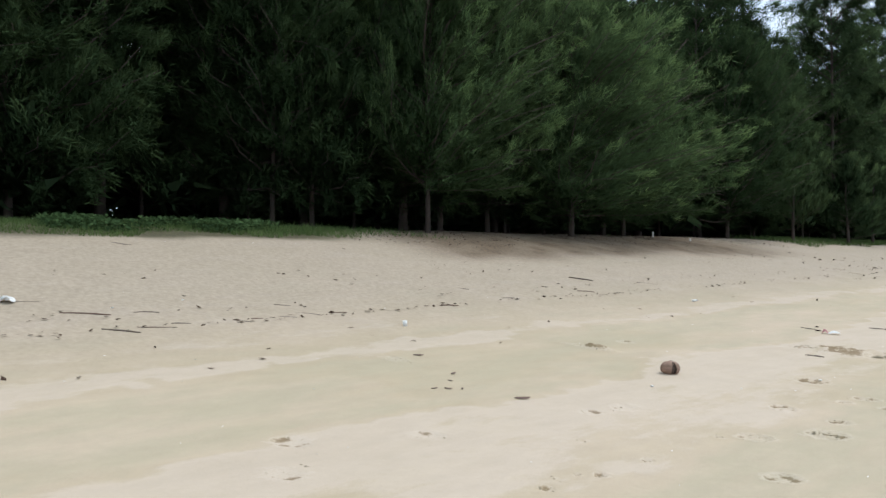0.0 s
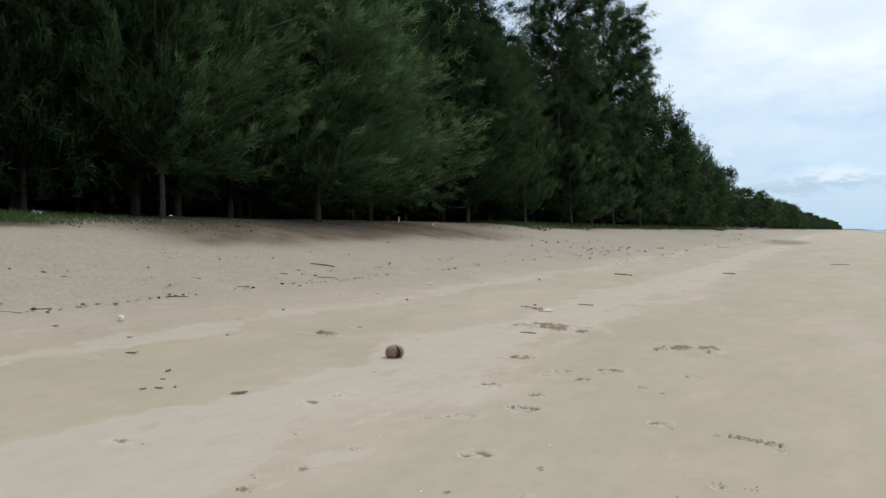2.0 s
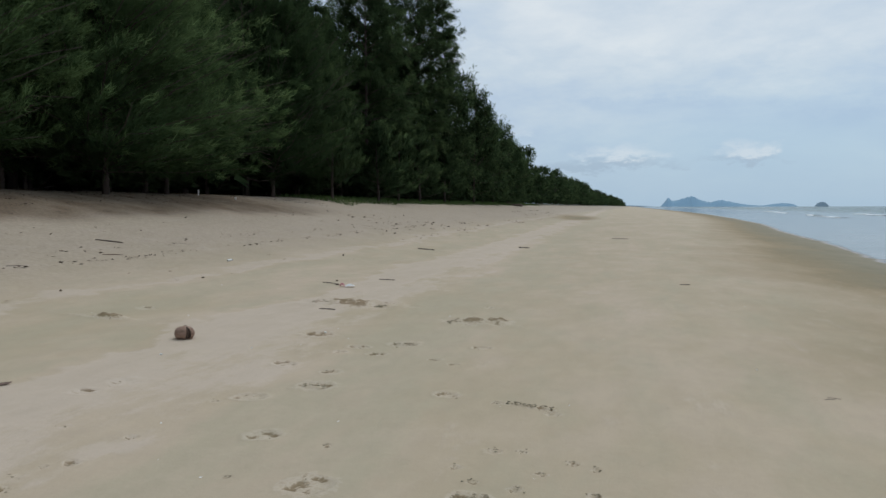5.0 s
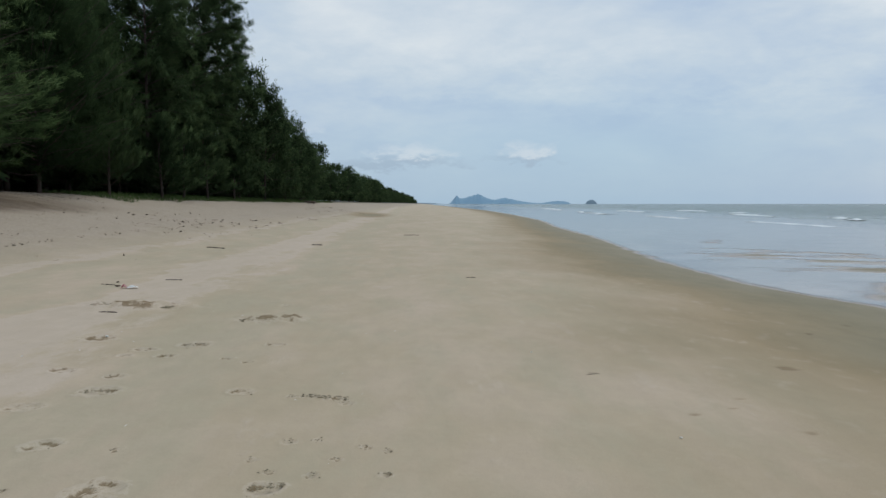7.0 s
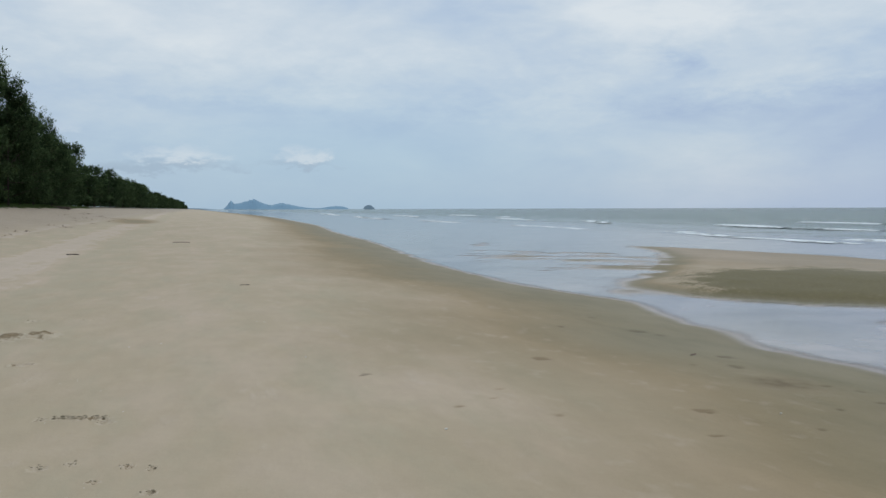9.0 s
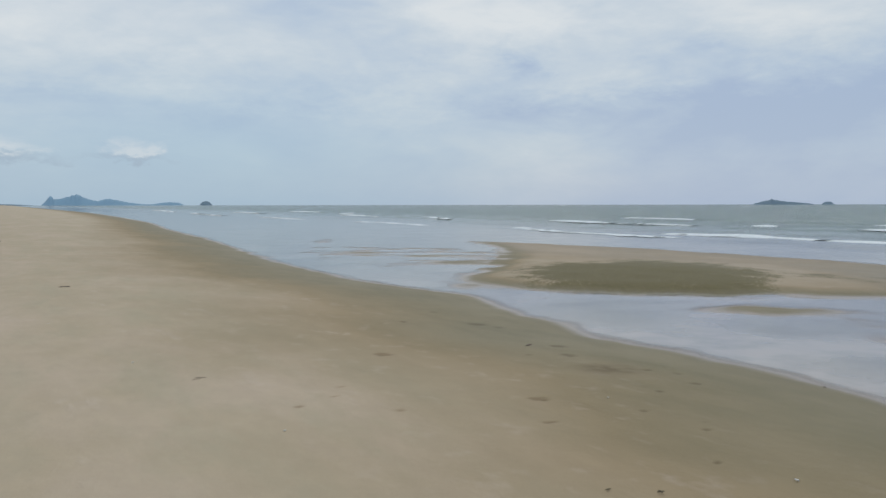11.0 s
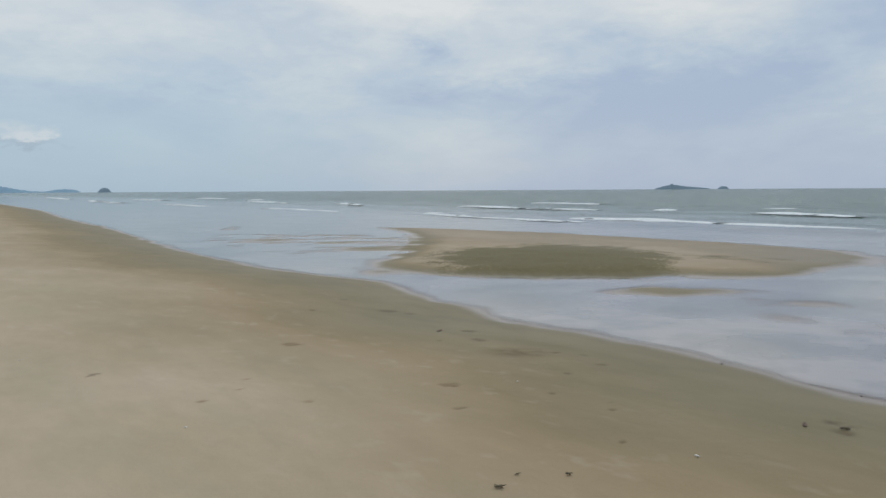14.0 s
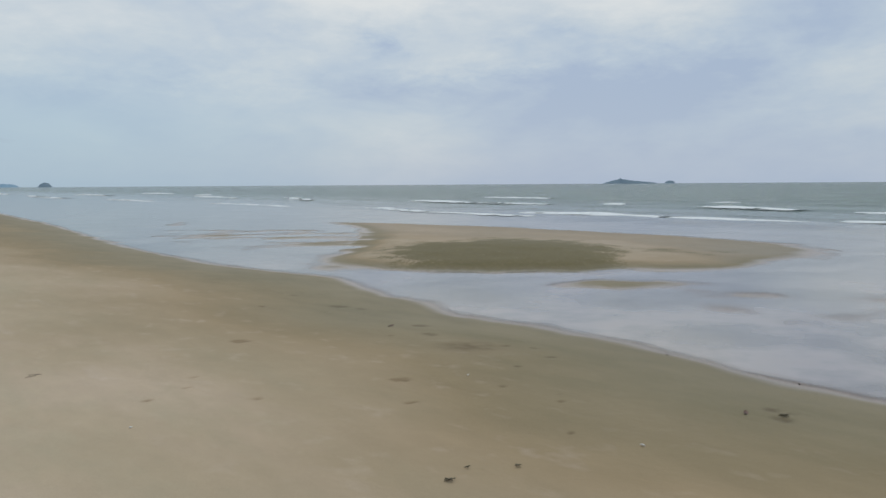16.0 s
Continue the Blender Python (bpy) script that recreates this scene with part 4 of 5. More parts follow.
# ---- undergrowth on the bank ----
def blades(name, spots, tall, width, mat, seed, label, category, lean=0.5):
    rng = np.random.default_rng(seed)
    n = len(spots)
    z = land(spots[:, 0], spots[:, 1])
    p = np.column_stack([spots, z - 0.01])
    az, h = rng.uniform(0, 2 * math.pi, n), tall * rng.uniform(0.4, 1.2, n)
    side = np.column_stack([np.cos(az), np.sin(az), np.zeros(n)]) * (width * rng.uniform(0.6, 1.3, n))[:, None]
    tip = p + np.column_stack([rng.normal(0, lean, n) * h, rng.normal(0, lean, n) * h, h])
    v = np.stack([p - side / 2, p + side / 2, tip], 1).reshape(-1, 3)
    return tagged(new(name, mesh_fast(name, v, np.arange(3 * n).reshape(-1, 3), mat)), label, category, kind="stuff")


def leaves(name, spots, size, mat, seed, label, category, lift=0.1, flat=0.5):
    """Small four-sided leaves strewn over a surface."""
    rng = np.random.default_rng(seed)
    n = len(spots)
    c = np.column_stack([spots, land(spots[:, 0], spots[:, 1]) + 0.006 + rng.random(n) * lift])
    a = rng.normal(0, 1, (n, 3)) * [1, 1, flat]
    a /= np.linalg.norm(a, axis=1)[:, None]
    b = np.cross(a, rng.normal(0, 1, (n, 3)) * [flat, flat, 1])
    b /= np.linalg.norm(b, axis=1)[:, None]
    s = (size * rng.uniform(0.5, 1.4, n))[:, None]
    v = np.stack([c - a * s, c + b * s * 0.45, c + a * s, c - b * s * 0.45], 1)
    v[..., 2] = np.maximum(v[..., 2], land(v[..., 0].ravel(), v[..., 1].ravel()).reshape(v.shape[:2]) + 0.003)
    return tagged(new(name, mesh_fast(name, v.reshape(-1, 3), np.arange(4 * n).reshape(-1, 4), mat)), label, category, kind="stuff")


strew = np.random.default_rng(11)


def strewn(n, x0, x1, y0, y1, ragged=0.5, seed=31):
    p = np.column_stack([strew.uniform(x0, x1, n), strew.uniform(y0, y1, n)])
    return p[p[:, 0] < x1 - ragged + ragged * value_noise(p[:, 0], p[:, 1], 1.1, seed)]


turf = strewn(34000, -18.5, -13.7, -2, 14)
turf = turf[turf[:, 1] + 2.2 * strew.normal(0, 1, len(turf)) * (turf[:, 1] > 7) < 11]
blades("bank_grass", turf, 0.13, 0.018, TURF, 3, "short green grass along the top of the bank", "grass")
blades("tall_grass", np.concatenate([strew.normal((cx, cy), (0.18, 0.25), (160, 2)) for cx, cy in ((-15.0, 9.2), (-15.3, 2.4), (-15.6, 5.0), (-14.9, 10.1), (-15.5, 7.6))]), 0.26, 0.016, TURF, 4, "taller grass tufts standing out of the bank", "grass", 0.3)
blades("thin_grass", strewn(24000, -17.5, -13.2, 36, 118), 0.20, 0.035, TURF, 5, "thin grass under the edge of the trees", "grass")
mat_spots = strewn(9000, -16.2, -14.2, 4.5, 9.5, 0.8, 33)
mat_spots = mat_spots[value_noise(mat_spots[:, 0], mat_spots[:, 1], 0.8, 34) > -0.1]
leaves("beach_creeper", mat_spots, 0.055, CREEPER, 6, "dense mat of round-leaved beach creeper", "creeper", 0.22)
leaves("leaf_litter", strewn(6000, -20, -12.7, 10.5, 34, 0.6), 0.032, FLAKE, 7, "fallen brown needles and leaves under the trees", "leaf litter", 0.012, 0.12)

# tide lines of washed-up flakes and chips on the upper beach
run = []
for x0, slope, n, spread in ((-8.70, 0.0, 360, 0.07), (-9.35, -0.01, 170, 0.14), (-10.8, -0.02, 120, 0.4), (-11.6, 0.0, 70, 0.5), (-7.2, 0.03, 50, 0.4)):
    y = strew.uniform(1.5, 34, n)
    run.append(np.column_stack([x0 + slope * (y - 6) - 0.02 * np.maximum(y - 14, 0) + strew.normal(0, spread, n) + 0.12 * value_noise(y, y * 0, 1.7, 35), y]))
run = np.concatenate(run)
far_run = np.column_stack([strew.choice([-7.4, -8.6, -9.6, -10.9], 700) + strew.normal(0, 0.22, 700), strew.uniform(26, 95, 700)])
leaves("far_tide_wrack", far_run[value_noise(far_run[:, 0], far_run[:, 1], 2.5, 37) > -0.1], 0.085, FLAKE, 10, "brown debris drying along the further tide lines", "beach debris", 0.02, 0.15)
run = run[value_noise(run[:, 0], run[:, 1], 0.7, 36) > -0.25]
leaves("tide_wrack", run, 0.040, FLAKE, 8, "brown bark flakes and chips along the tide lines", "beach debris", 0.012, 0.15)
leaves("shell_bits", np.concatenate([np.column_stack([strew.uniform(-11, 2, 90), strew.uniform(2, 16, 90)]), np.column_stack([strew.uniform(-14.4, -13.4, 30), strew.uniform(1, 13, 30)])]), 0.011, SHELL, 9, "tiny white shell fragments scattered on the sand", "shells", 0.004, 0.3)


# ---- lumps of sand thrown up round the scuffs ----
def lump(rng, p, r):
    ph = (1 + 5 ** 0.5) / 2
    base = np.array([(-1, ph, 0), (1, ph, 0), (-1, -ph, 0), (1, -ph, 0), (0, -1, ph), (0, 1, ph), (0, -1, -ph), (0, 1, -ph), (ph, 0, -1), (ph, 0, 1), (-ph, 0, -1), (-ph, 0, 1)]) / 1.9
    v = base * rng.uniform(0.65, 1.25, (12, 1)) * np.array([r * rng.uniform(0.6, 1.9), r * rng.uniform(0.6, 1.5), r * 0.45]) + p
    return v, [(0, 11, 5), (0, 5, 1), (0, 1, 7), (0, 7, 10), (0, 10, 11), (1, 5, 9), (5, 11, 4), (11, 10, 2), (10, 7, 6), (7, 1, 8), (3, 9, 4), (3, 4, 2), (3, 2, 6), (3, 6, 8), (3, 8, 9), (4, 9, 5), (2, 4, 11), (6, 2, 10), (8, 6, 7), (9, 8, 1)]


rng = np.random.default_rng(12)
clods = []
for cx, cy, size in PRINTS:
    for k in range(6 if cx < 1 else 0):
        x, y = cx + rng.normal(0, 0.36 * size), cy + rng.normal(0, 0.36 * size)
        clods.append(lump(rng, (x, y, ground_z(x, y) + 0.002), rng.uniform(0.002, 0.008)))
for cx, cy, a, b, turn in STIRRED[:2] + [(-0.38, 5.90, 0.26, 0.05, -0.32), (-0.44, 4.02, 0.14, 0.07, 0.3), (-2.00, 8.08, 0.14, 0.08, 0.4), (-2.16, 6.10, 0.14, 0.08, -0.3), (-5.62, 8.1, 0.14, 0.06, 0.2)]:
    for k in range(320 if a > 0.3 else 26):
        u, v = rng.uniform(-0.75, 0.75) * a, rng.normal(0, b * 0.30)
        x, y = cx + u * math.cos(turn) - v * math.sin(turn), cy + u * math.sin(turn) + v * math.cos(turn)
        clods.append(lump(rng, (x, y, ground_z(x, y) + 0.008), rng.uniform(0.006, 0.026) if a > 0.3 else rng.uniform(0.003, 0.012)))
tagged(new("sand_crumbs", mesh_from("sand_crumbs", *join(clods), CLOD, False)), "crumbled lumps of damp sand beside scuffs", "sand lumps", kind="stuff")


# ---- single things on the sand ----
def stick(name, x, y, turn, length, thick, mat, label, category, bow=0.1, seed=0, group=""):
    """A bent, tapering stick that lies on the sand, with a side knot or stub."""
    r = random.Random(seed)
    pts, z0 = [], []
    for k in range(7):
        s = k / 6 - 0.5
        u, v = s * length, bow * length * (1 - 4 * s * s) + r.uniform(-0.02, 0.02) * length
        pts.append((u * math.cos(turn) - v * math.sin(turn), u * math.sin(turn) + v * math.cos(turn)))
        z0.append(ground_z(x + pts[-1][0], y + pts[-1][1]))
    base = ground_z(x, y)
    path = [(px, py, z - base + thick * 0.3) for (px, py), z in zip(pts, z0)]
    rad = [thick * 0.5 * (0.45 + 0.55 * math.sin(math.pi * (k + 1) / 8)) * r.uniform(0.85, 1.15) for k in range(7)]
    ob = new(name)
    ob.matrix_basis = pose(x, y, base)
    part("stem", mesh_from("stem", *tube(path, rad, 6), mat), ob)
    stub = [path[4], (path[4][0] + 0.10 * length * math.cos(turn + 1), path[4][1] + 0.10 * length * math.sin(turn + 1), path[4][2] + thick * 0.4)]
    part("stub", mesh_from("stub", *tube(stub, [thick * 0.3, thick * 0.12], 5), mat), ob)
    return tagged(ob, label, category, group)


def dead_leaf(x, y, turn, length, seed):
    """A curled brown leaf: a bowed blade with a midrib."""
    r = random.Random(seed)
    verts, faces = [], []
    for i in range(9):
        s = i / 8
        w = 0.22 * length * math.sin(math.pi * min(1, s * 0.92 + 0.06)) ** 0.8
        for j in range(5):
            q = j / 2 - 1
            verts.append(((s - 0.5) * length, q * w * r.uniform(0.75, 1.15), 0.006 + 0.04 * length * (2 * s - 1) ** 2 * r.uniform(0.6, 1.4) + 0.06 * length * max(0, q) ** 1.5 + 0.02 * length * r.random()))
    for i in range(8):
        for j in range(4):
            a = i * 5 + j
            faces.append((a, a + 1, a + 6, a + 5))
    ob = new("dead_leaf")
    ob.matrix_basis = pose(x, y, ground_z(x, y), 0, 0, math.degrees(turn))
    part("blade", mesh_from("blade", verts, faces, DEAD), ob)
    part("midrib", mesh_from("midrib", *tube([(-0.62 * length, 0, 0.03 * length + 0.008), (-0.2 * length, 0, 0.022 * length + 0.006), (0.3 * length, 0, 0.05 * length)], [0.004, 0.0035, 0.0015], 5), DRIFT), ob)
    return tagged(ob, "curled dry brown leaf lying on the sand", "leaf", "dead leaves on the sand")


along = 1.15
for i, (x, y, length, thick) in enumerate([(-9.40, 3.21, 0.55, 0.035), (-9.31, 3.90, 0.30, 0.03), (-8.60, 3.32, 0.42, 0.035), (-8.65, 3.73, 0.40, 0.022), (-8.72, 4.07, 0.22, 0.035), (-8.63, 4.82, 0.24, 0.028), (-8.71, 5.08, 0.16, 0.03),
                                            (-8.68, 5.52, 0.24, 0.03), (-8.75, 5.88, 0.34, 0.032), (-8.72, 6.38, 0.22, 0.03), (-9.28, 5.81, 0.24, 0.03), (-9.44, 6.90, 0.24, 0.032), (-8.67, 8.48, 0.34, 0.042), (-9.66, 9.80, 0.2, 0.03), (-8.90, 10.17, 0.28, 0.025), (-9.0, 12.6, 0.4, 0.03), (-9.3, 15.4, 0.5, 0.03)]):
    stick("driftwood_stick", x, y, along + 0.25 * math.sin(i * 2.3), length, thick * 0.48, DRIFT if i % 3 else DEAD, "weathered brown driftwood stick on the tide line", "driftwood", 0.04 + 0.05 * math.sin(i * 1.7), 100 + i, "sticks along the tide line")
stick("bent_stick", -9.95, 13.74, 0.72, 0.52, 0.03, DRIFT, "bent grey stick lying on the upper beach", "stick", 0.10, 131)
stick("curved_stick", -13.28, 5.13, 0.8, 0.36, 0.035, DRIFT, "dark curved stick below the grassy bank", "stick", -0.14, 132)
for i, (x, y, length, thick, turn) in enumerate([(-3.32, 26.7, 0.42, 0.06, 0.1), (1.31, 15.34, 0.22, 0.025, 0.2), (-0.21, 35.6, 0.9, 0.05, -0.3), (-5.74, 22.7, 0.6, 0.05, 0.2), (1.87, 6.74, 0.11, 0.012, -0.2), (-4.92, 13.06, 0.26, 0.02, 0.1), (-4.2, 14.2, 0.34, 0.03, 0.3), (-3.74, 10.15, 0.26, 0.03, 0.1), (1.83, 6.69, 0.10, 0.012, 0.3)]):
    stick("twig", x, y, turn, length * 0.85, thick * 0.7, DRIFT, "thin dark twig lying flat on the sand", "twig", 0.05, 140 + i, "twigs on the lower beach")
for i, (x, y, turn, length) in enumerate([(-6.38, 5.76, 0.7, 0.11), (-5.52, 5.46, 1.9, 0.09), (-4.42, 5.24, 0.9, 0.13), (-5.07, 4.95, 0.4, 0.07), (-5.15, 4.85, 1.4, 0.06), (-5.0, 5.06, 2.2, 0.06), (6.01, 7.68, 0.3, 0.10), (5.92, 3.00, 0.4, 0.09), (-11.47, 4.90, 0.3, 0.16), (-5.3, 5.2, 0.2, 0.05)]):
    dead_leaf(x, y, turn, length, 160 + i)


def weed_clump(x, y, size, seed):
    r = np.random.default_rng(seed)
    fronds = []
    for k in range(14):
        a, l = r.uniform(0, 2 * math.pi), size * r.uniform(0.3, 0.7)
        pts = [(0, 0, 0.008)]
        for j in range(3):
            a += r.normal(0, 0.5)
            pts.append((pts[-1][0] + math.cos(a) * l / 3, pts[-1][1] + math.sin(a) * l / 3, 0.008 + r.uniform(0, 0.12) * size))
        fronds.append(tube(pts, [0.028 * size, 0.05 * size, 0.04 * size, 0.012 * size], 5))
    ob = tagged(new("seaweed_clump"), "small dark clump of dried seaweed on the sand", "seaweed", "seaweed on the beach")
    ob.matrix_basis = pose(x, y, ground_z(x, y))
    part("fronds", mesh_from("fronds", *join(fronds), WEED), ob)
    part("root", mesh_from("root", *lump(r, (0, 0, 0.012), 0.10 * size), WEED), ob)


for i, (x, y, size) in enumerate([(3.04, 3.05, 0.062), (-5.60, 8.08, 0.17), (3.25, 3.15, 0.035), (3.50, 3.01, 0.04), (6.11, 2.80, 0.08), (14.05, 21.9, 0.3)]):
    weed_clump(x, y, size, 180 + i)


def pebble(x, y, r, mat, name, label, category, seed):
    v, f = lump(np.random.default_rng(seed), (0, 0, r * 0.45), r)
    me = mesh_from(name, v, f, mat)
    ob = tagged(new(name, me), label, category, "small bits on the sand")
    ob.matrix_basis = pose(x, y, max(ground_z(x, y), SEA - 0.01))
    return ob


for i, (x, y, r) in enumerate([(4.45, 2.87, 0.016), (4.85, 4.95, 0.013), (-4.0, 6.7, 0.016), (2.02, 4.9, 0.008), (-3.06, 8.45, 0.025), (-9.8, 4.6, 0.018), (-10.3, 4.0, 0.02), (-9.6, 3.6, 0.018)]):
    pebble(x, y, r, SHELL, "shell", "bleached white shell on the sand", "shell", 200 + i)
for i, (x, y, r) in enumerate([(7.77, 4.93, 0.013), (7.67, 3.42, 0.016), (-4.9, 13.4, 0.03), (-4.7, 12.9, 0.03)]):
    pebble(x, y, r, HUSK_DARK, "dark_pebble", "small dark pebble at the water's edge", "pebble", 220 + i)


# ---- the coconut ----
def coconut(x, y):
    ob = new("coconut")
    towards = math.atan2(0.2 - y, 0.3 - x)
    ob.matrix_basis = pose(x, y, ground_z(x, y) - 0.012, 0, 0, math.degrees(towards)) @ Matrix.Scale(0.9, 4)
    verts, faces, rows, cols = [], [], 18, 40
    gash = 0.56

    def skin(i, j, grow=1.0):
        th, ph = math.pi * i / rows, 2 * math.pi * j / cols
        lobes = 1 + 0.035 * math.cos(3 * ph + 0.4) + 0.02 * math.sin(5 * ph) * math.sin(th)
        d = abs((ph - gash + math.pi) % (2 * math.pi) - math.pi)
        cut = 0.30 * math.exp(-(d / 0.32) ** 2) * max(0.0, math.sin(th * 0.92)) ** 0.6
        r = grow * lobes * (1 - cut)
        sx, sy, sz = 0.098 * math.sin(th) ** 0.72 * math.cos(ph), 0.114 * math.sin(th) ** 0.72 * math.sin(ph), 0.084 * math.cos(th)
        return (r * sx, r * sy, 0.086 + sz * (1 - 0.10 * math.sin(2 * ph) ** 2) + 0.012 * math.cos(ph))
    for i in range(rows + 1):
        for j in range(cols):
            verts.append(skin(i, j))
    for i in range(rows):
        for j in range(cols):
            a, b = i * cols + j, i * cols + (j + 1) % cols
            faces.append((a, a + cols, b + cols, b))
    part("husk", mesh_from("husk", verts, faces, HUSK), ob)
    strip, quads = [], []
    j0 = gash / (2 * math.pi) * cols
    for i in range(3, 16):
        for q in (-2.9, -1.5, 0, 1.5, 2.9):
            strip.append(skin(i, j0 + q * (0.4 + 0.6 * (i - 2) / 13), 1.012))
    for i in range(12):
        for q in range(4):
            a = i * 5 + q
            quads.append((a, a + 5, a + 6, a + 1))
    part("torn_fibre", mesh_from("torn_fibre", strip, quads, HUSK_DARK), ob, "dark split in the husk")
    part("stalk_scar", mesh_from("stalk_scar", *tube([(-0.01, 0.01, 0.158), (-0.012, 0.012, 0.176)], [0.024, 0.016], 9), HUSK_DARK), ob, "dark stalk scar")
    return tagged(ob, "brown weathered coconut husk with a dark split, on the sand", "coconut")


coconut(-4.24, 7.46)


# ---- litter ----
def lathe(profile, sides=18):
    verts = [(r * math.cos(2 * math.pi * j / sides), r * math.sin(2 * math.pi * j / sides), z) for r, z in profile for j in range(sides)]
    faces = [(k * sides + j, k * sides + (j + 1) % sides, (k + 1) * sides + (j + 1) % sides, (k + 1) * sides + j) for k in range(len(profile) - 1) for j in range(sides)]
    return verts, faces


bottle = new("plastic_bottle")
bottle.matrix_basis = pose(-7.6, 14.25, ground_z(-7.6, 14.25) + 0.026, 88, 0, 150) @ Matrix.Scale(0.62, 4)
part("body", mesh_from("body", *lathe([(0.0, 0.0), (0.031, 0.0), (0.034, 0.01), (0.034, 0.12), (0.030, 0.14), (0.013, 0.17), (0.0125, 0.178)]), PLASTIC), bottle)
part("cap", mesh_from("cap", *lathe([(0.0, 0.178), (0.0155, 0.178), (0.0155, 0.196), (0.013, 0.199), (0.0, 0.199)]), BLUE), bottle, "blue screw cap")
tagged(bottle, "small white plastic bottle with a blue cap", "bottle")

glass_cup = new("broken_cup")
glass_cup.matrix_basis = pose(-7.76, 6.76, ground_z(-7.76, 6.76) - 0.005, 8, 5, 0)
part("wall", mesh_from("wall", *lathe([(0.0, 0.0), (0.026, 0.0), (0.033, 0.08), (0.031, 0.08), (0.024, 0.004), (0.0, 0.004)]), PLASTIC), glass_cup)
part("base_ring", mesh_from("base_ring", *lathe([(0.024, 0.0), (0.029, 0.001), (0.029, 0.008), (0.024, 0.008)]), PLASTIC), glass_cup)
tagged(glass_cup, "pale plastic cup standing half sunk in the sand", "cup")


def crumpled(w, l, h, seed):
    r = np.random.default_rng(seed)
    n, verts, faces = 9, [], []
    for i in range(n):
        for j in range(n):
            verts.append(((i / (n - 1) - 0.5) * l, (j / (n - 1) - 0.5) * w, h * (0.25 + 0.75 * r.random()) * math.sin(math.pi * (0.1 + 0.8 * i / (n - 1)))))
    for i in range(n - 1):
        for j in range(n - 1):
            a = i * n + j
            faces.append((a, a + 1, a + n + 1, a + n))
    return verts, faces


scrap = new("plastic_scrap")
scrap.matrix_basis = pose(-10.05, 2.53, ground_z(-10.05, 2.53) + 0.004, 0, 0, 55)
part("sheet", mesh_from("sheet", *crumpled(0.13, 0.20, 0.10, 3), PLASTIC, False), scrap)
part("string", mesh_from("string", *tube([(0.08, 0.03, 0.02), (0.17, 0.09, 0.008), (0.24, 0.08, 0.012), (0.33, 0.14, 0.006)], [0.003, 0.0025, 0.0025, 0.002], 5), DRIFT), scrap, "thin dark string")
tagged(scrap, "crumpled scrap of white plastic with a trailing string", "litter")

wrap = new("crumpled_wrapper")
wrap.matrix_basis = pose(-4.47, 12.7, ground_z(-4.47, 12.7) + 0.004, 0, 0, 20)
part("film", mesh_from("film", *crumpled(0.12, 0.17, 0.05, 1), PLASTIC, False), wrap, "", pose(0.08, 0, 0))
part("printed_end", mesh_from("printed_end", *crumpled(0.10, 0.09, 0.08, 2), PINK, False), wrap, "faded pink end", pose(-0.05, 0, 0))
tagged(wrap, "crumpled white and faded pink plastic wrapper", "wrapper")

marker = new("marker_post")
mx, my = -15.9, 26.7
marker.matrix_basis = pose(mx, my, ground_z(mx, my) - 0.06)
part("shaft", mesh_from("shaft", *tube([(0, 0, 0), (0, 0, 0.12), (0.004, 0, 0.22), (0.006, 0, 0.27)], [0.034, 0.032, 0.032, 0.03], 10), POSTWHITE), marker)
part("cap", mesh_from("cap", *lathe([(0.0, 0.285), (0.024, 0.281), (0.036, 0.266), (0.036, 0.25), (0.031, 0.248)], 10), POSTWHITE), marker)
tagged(marker, "short white painted marker post at the foot of the trees", "post")
stub_post = new("marker_stump")
stub_post.matrix_basis = pose(-14.5, 27.0, ground_z(-14.5, 27.0) - 0.06)
part("shaft", mesh_from("shaft", *tube([(0, 0, 0), (0.01, 0, 0.12), (0.02, 0, 0.17)], [0.04, 0.038, 0.032], 9), POSTWHITE), stub_post)
tagged(stub_post, "low white stump standing in the leaf litter", "post")

log = new("fallen_log")
log.matrix_basis = pose(-13.2, 91, ground_z(-13.2, 91) + 0.10, 0, 0, 118)
part("trunk", mesh_from("trunk", *tube([(-2.2, 0.1, 0.0), (-1.0, 0, 0.05), (0.6, -0.1, 0.06), (2.0, 0.05, 0.1)], [0.15, 0.14, 0.12, 0.06], 9), DRIFT), log)
part("branch", mesh_from("branch", *tube([(0.4, -0.1, 0.12), (1.1, 0.35, 0.2), (1.7, 0.5, 0.32)], [0.06, 0.04, 0.02], 6), DRIFT), log)
tagged(log, "fallen bleached tree trunk at the edge of the wood", "log")


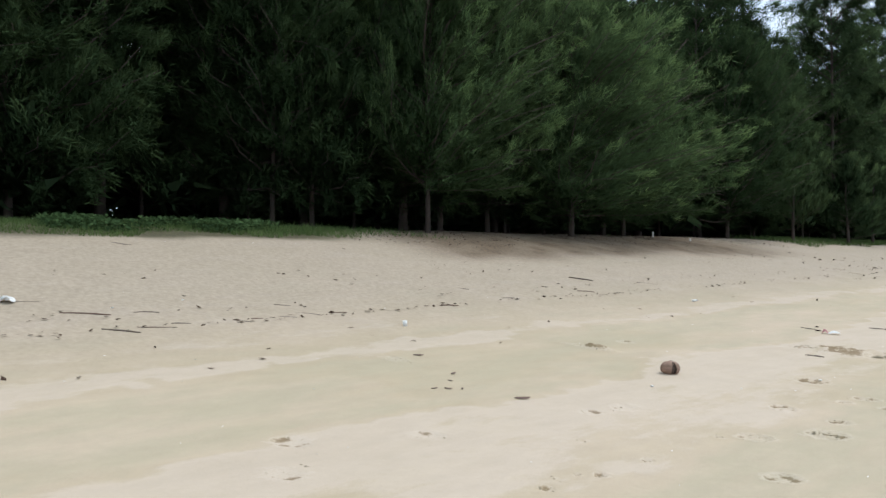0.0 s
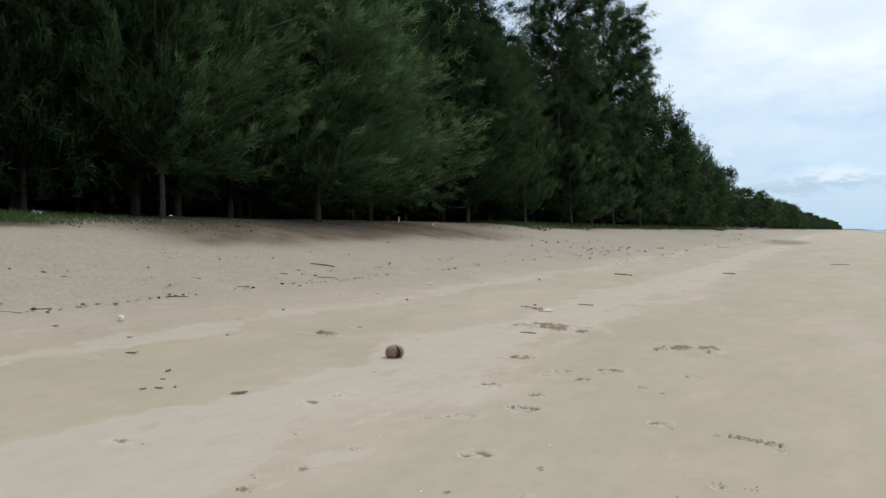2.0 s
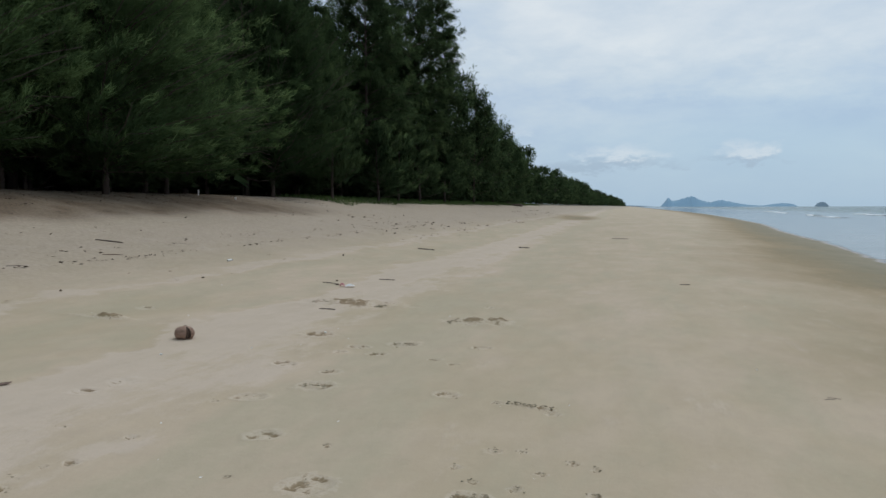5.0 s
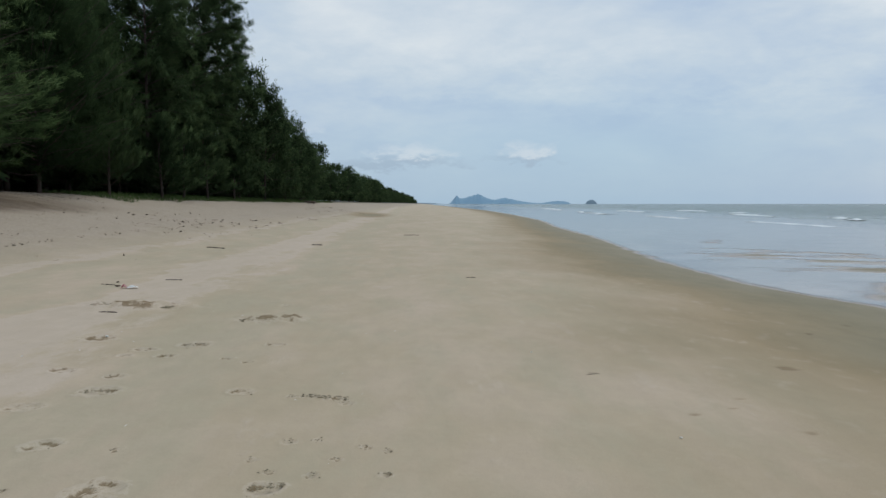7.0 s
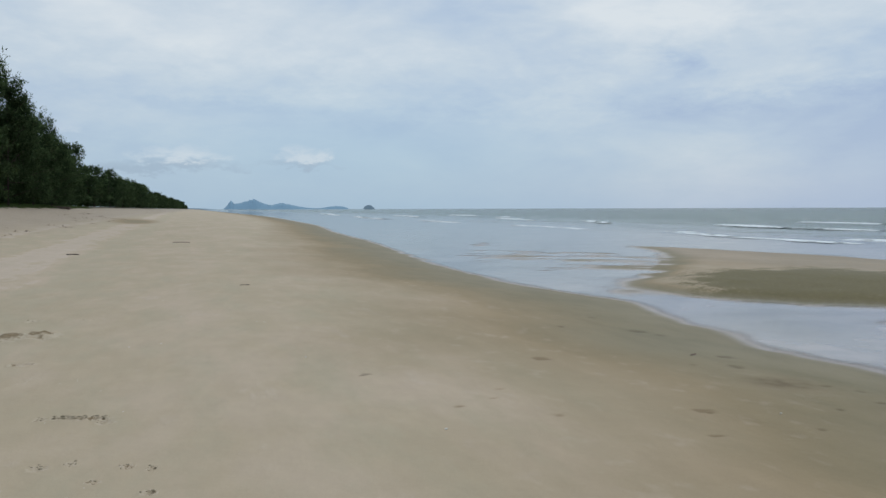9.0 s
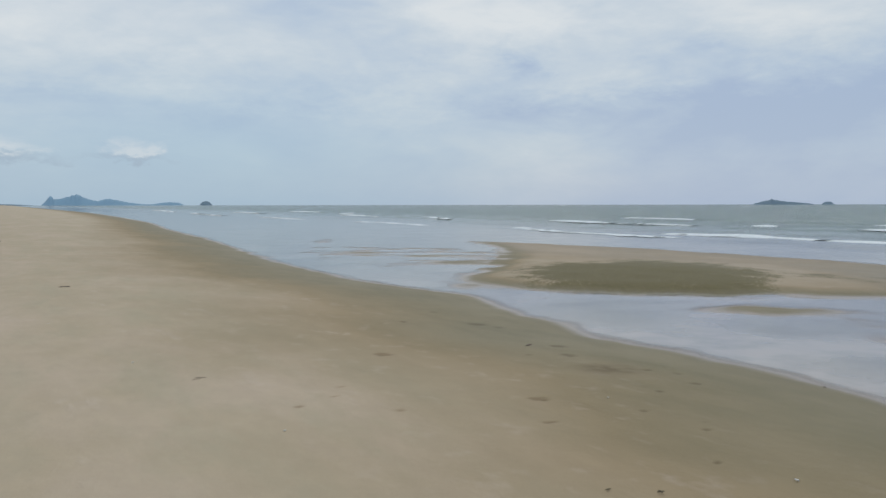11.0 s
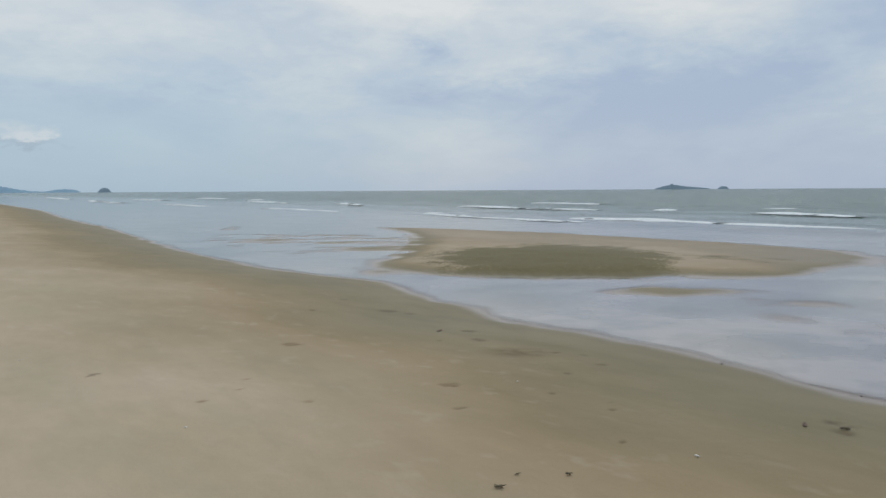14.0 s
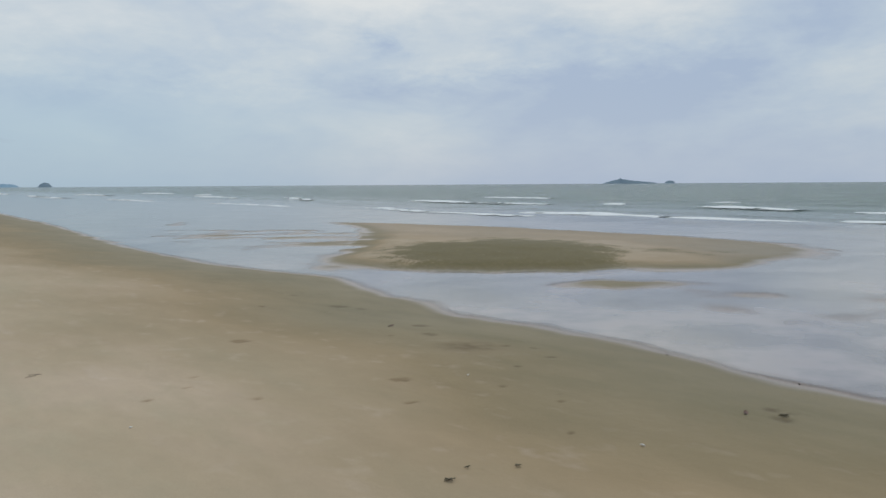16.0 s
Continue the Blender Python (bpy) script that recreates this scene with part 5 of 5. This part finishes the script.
# ---- breakers on the bar ----
def breaker(x0, y0, x1, y1, tall, seed):
    r = np.random.default_rng(seed)
    length = math.hypot(x1 - x0, y1 - y0)
    n = max(8, int(length / 0.6))
    tall *= 0.5
    section = [(-0.9, -0.06), (-0.45, 0.10), (-0.15, 0.72), (0.05, 1.0), (0.35, 0.82), (0.9, 0.34), (1.9, -0.06)]
    ob = new("breaking_wave")
    ob.matrix_basis = pose((x0 + x1) / 2, (y0 + y1) / 2, SEA)
    tx, ty = (x1 - x0) / length, (y1 - y0) / length
    if ty < 0:
        tx, ty = -tx, -ty
    nx, ny = ty, -tx
    face, foam = ([], []), ([], [])
    wander = r.uniform(0, 9)
    for k in range(n + 1):
        s = k / n
        h = tall * math.sin(math.pi * min(max(s, 0.02), 0.98)) ** 0.45 * (0.8 + 0.35 * float(value_noise(np.array([s * length]), np.array([wander]), 2.5, seed)[0]))
        bend = 0.5 * float(value_noise(np.array([s * length]), np.array([wander + 5]), 6.0, seed + 1)[0])
        for u, z in section:
            w = (s - 0.5) * length
            face[0].append((tx * w + nx * (u * 1.1 + bend), ty * w + ny * (u * 1.1 + bend), h * z))
        torn = 0.5 + 0.8 * float(value_noise(np.array([s * length * 1.7]), np.array([wander + 9]), 1.4, seed + 2)[0])
        for u, z in ((-0.6 - 0.45 * torn, 0.03), (-0.42 - 0.2 * torn, 0.10 + 0.12 * torn), (-0.25, 0.55), (-0.05, 1.06), (0.12 + 0.1 * torn, 1.0)):
            w = (s - 0.5) * length
            foam[0].append((tx * w + nx * (u * 1.1 + bend) + r.normal(0, 0.03), ty * w + ny * (u * 1.1 + bend), max(h * z, -0.01) + 0.02 + r.uniform(0, 0.03) * tall))
    for k in range(n):
        face[1].extend((k * 7 + j, k * 7 + j + 1, k * 7 + j + 8, k * 7 + j + 7) for j in range(6))
        gap = float(value_noise(np.array([k * 0.6]), np.array([wander + 3.0]), 2.2, seed + 4)[0])
        foam[1].extend((k * 5 + j, k * 5 + j + 1, k * 5 + j + 6, k * 5 + j + 5) for j in range(4) if gap + 0.35 * r.uniform(-1, 1) + 0.15 * j > -0.5)
    part("wave_face", mesh_from("wave_face", *face, SWELL), ob)
    part("foam", mesh_from("foam", *foam, FOAM, False), ob, "white foam spilling down the wave")
    return tagged(ob, "low murky breaker with a white foam crest", "wave", "breakers off the beach")


for i, (x0, y0, x1, y1, tall) in enumerate([(37.5, 35.5, 37.3, 25.0, 0.26), (37.2, 24.4, 35.4, 14.5, 0.24), (35.2, 14, 33.6, 5, 0.20), (36.3, 54, 33.8, 42, 0.13), (33.9, 41, 33.4, 31, 0.09), (54.8, 70, 52.2, 58, 0.34), (52.4, 57, 53.2, 48, 0.28), (55.0, 33.5, 51.5, 24.5, 0.30),
                                             (56.4, 44.3, 56.4, 42.1, 0.30), (51.2, 200, 48.8, 168, 0.34), (34.6, 117, 33.9, 96, 0.16), (54.2, 133, 50.0, 108, 0.36), (54.2, 102, 49.8, 85, 0.34), (34.6, 79.5, 33.7, 61, 0.14), (36.2, 51.6, 36.2, 48.5, 0.22)]
                                            + [(38.4, 187, 34.0, 160, 0.2), (34.4, 157, 32.5, 134, 0.2), (61.5, 152, 63.5, 147, 0.4), (48, 304, 40, 220, 0.32), (39.0, 16, 38.8, 12.5, 0.2), (50, 20, 49, 6, 0.22), (75, 80, 73, 66, 0.28), (70, 210, 68, 180, 0.4), (66, 40, 65, 34, 0.22)]):
    breaker(x0, y0, x1, y1, tall, 300 + 3 * i)


# ---- islands on the horizon ----
def island(name, near, ridge, mat, label):
    """Hills at a far distance: a ridge line of bearings and heights in degrees, worn by noise and spread in depth."""
    b, top = np.array(ridge).T
    na, nd = max(24, int((b[-1] - b[0]) / 0.05)), 9
    verts, faces = [], []
    for i in range(na + 1):
        a = b[0] + (b[-1] - b[0]) * i / na
        e = float(np.mean([np.interp(a + o, b, top) for o in (-0.03, 0, 0.03)]))
        e *= 1 + 0.10 * noise.noise((a * 5.0, near * 0.01, 0)) + 0.09 * noise.noise((a * 11.0, 2, near * 0.01))
        for j in range(nd):
            q = j / (nd - 1) * 2 - 1
            d = near * (1 + 0.05 * q)
            z = near * math.tan(radians(e)) * max(0.0, 1 - q * q) ** 0.7 * (1 + 0.25 * noise.noise((a * 5, q * 3, 7)) * (1 - abs(q)) * (q < 0))
            verts.append((d * math.sin(radians(a)), d * math.cos(radians(a)), SEA - 2 + z))
    for i in range(na):
        for j in range(nd - 1):
            k = i * nd + j
            faces.append((k, k + 1, k + nd + 1, k + nd))
    ob = new(name)
    part("hillside", mesh_from("hillside", verts, faces, mat), ob)
    return tagged(ob, label, "island")


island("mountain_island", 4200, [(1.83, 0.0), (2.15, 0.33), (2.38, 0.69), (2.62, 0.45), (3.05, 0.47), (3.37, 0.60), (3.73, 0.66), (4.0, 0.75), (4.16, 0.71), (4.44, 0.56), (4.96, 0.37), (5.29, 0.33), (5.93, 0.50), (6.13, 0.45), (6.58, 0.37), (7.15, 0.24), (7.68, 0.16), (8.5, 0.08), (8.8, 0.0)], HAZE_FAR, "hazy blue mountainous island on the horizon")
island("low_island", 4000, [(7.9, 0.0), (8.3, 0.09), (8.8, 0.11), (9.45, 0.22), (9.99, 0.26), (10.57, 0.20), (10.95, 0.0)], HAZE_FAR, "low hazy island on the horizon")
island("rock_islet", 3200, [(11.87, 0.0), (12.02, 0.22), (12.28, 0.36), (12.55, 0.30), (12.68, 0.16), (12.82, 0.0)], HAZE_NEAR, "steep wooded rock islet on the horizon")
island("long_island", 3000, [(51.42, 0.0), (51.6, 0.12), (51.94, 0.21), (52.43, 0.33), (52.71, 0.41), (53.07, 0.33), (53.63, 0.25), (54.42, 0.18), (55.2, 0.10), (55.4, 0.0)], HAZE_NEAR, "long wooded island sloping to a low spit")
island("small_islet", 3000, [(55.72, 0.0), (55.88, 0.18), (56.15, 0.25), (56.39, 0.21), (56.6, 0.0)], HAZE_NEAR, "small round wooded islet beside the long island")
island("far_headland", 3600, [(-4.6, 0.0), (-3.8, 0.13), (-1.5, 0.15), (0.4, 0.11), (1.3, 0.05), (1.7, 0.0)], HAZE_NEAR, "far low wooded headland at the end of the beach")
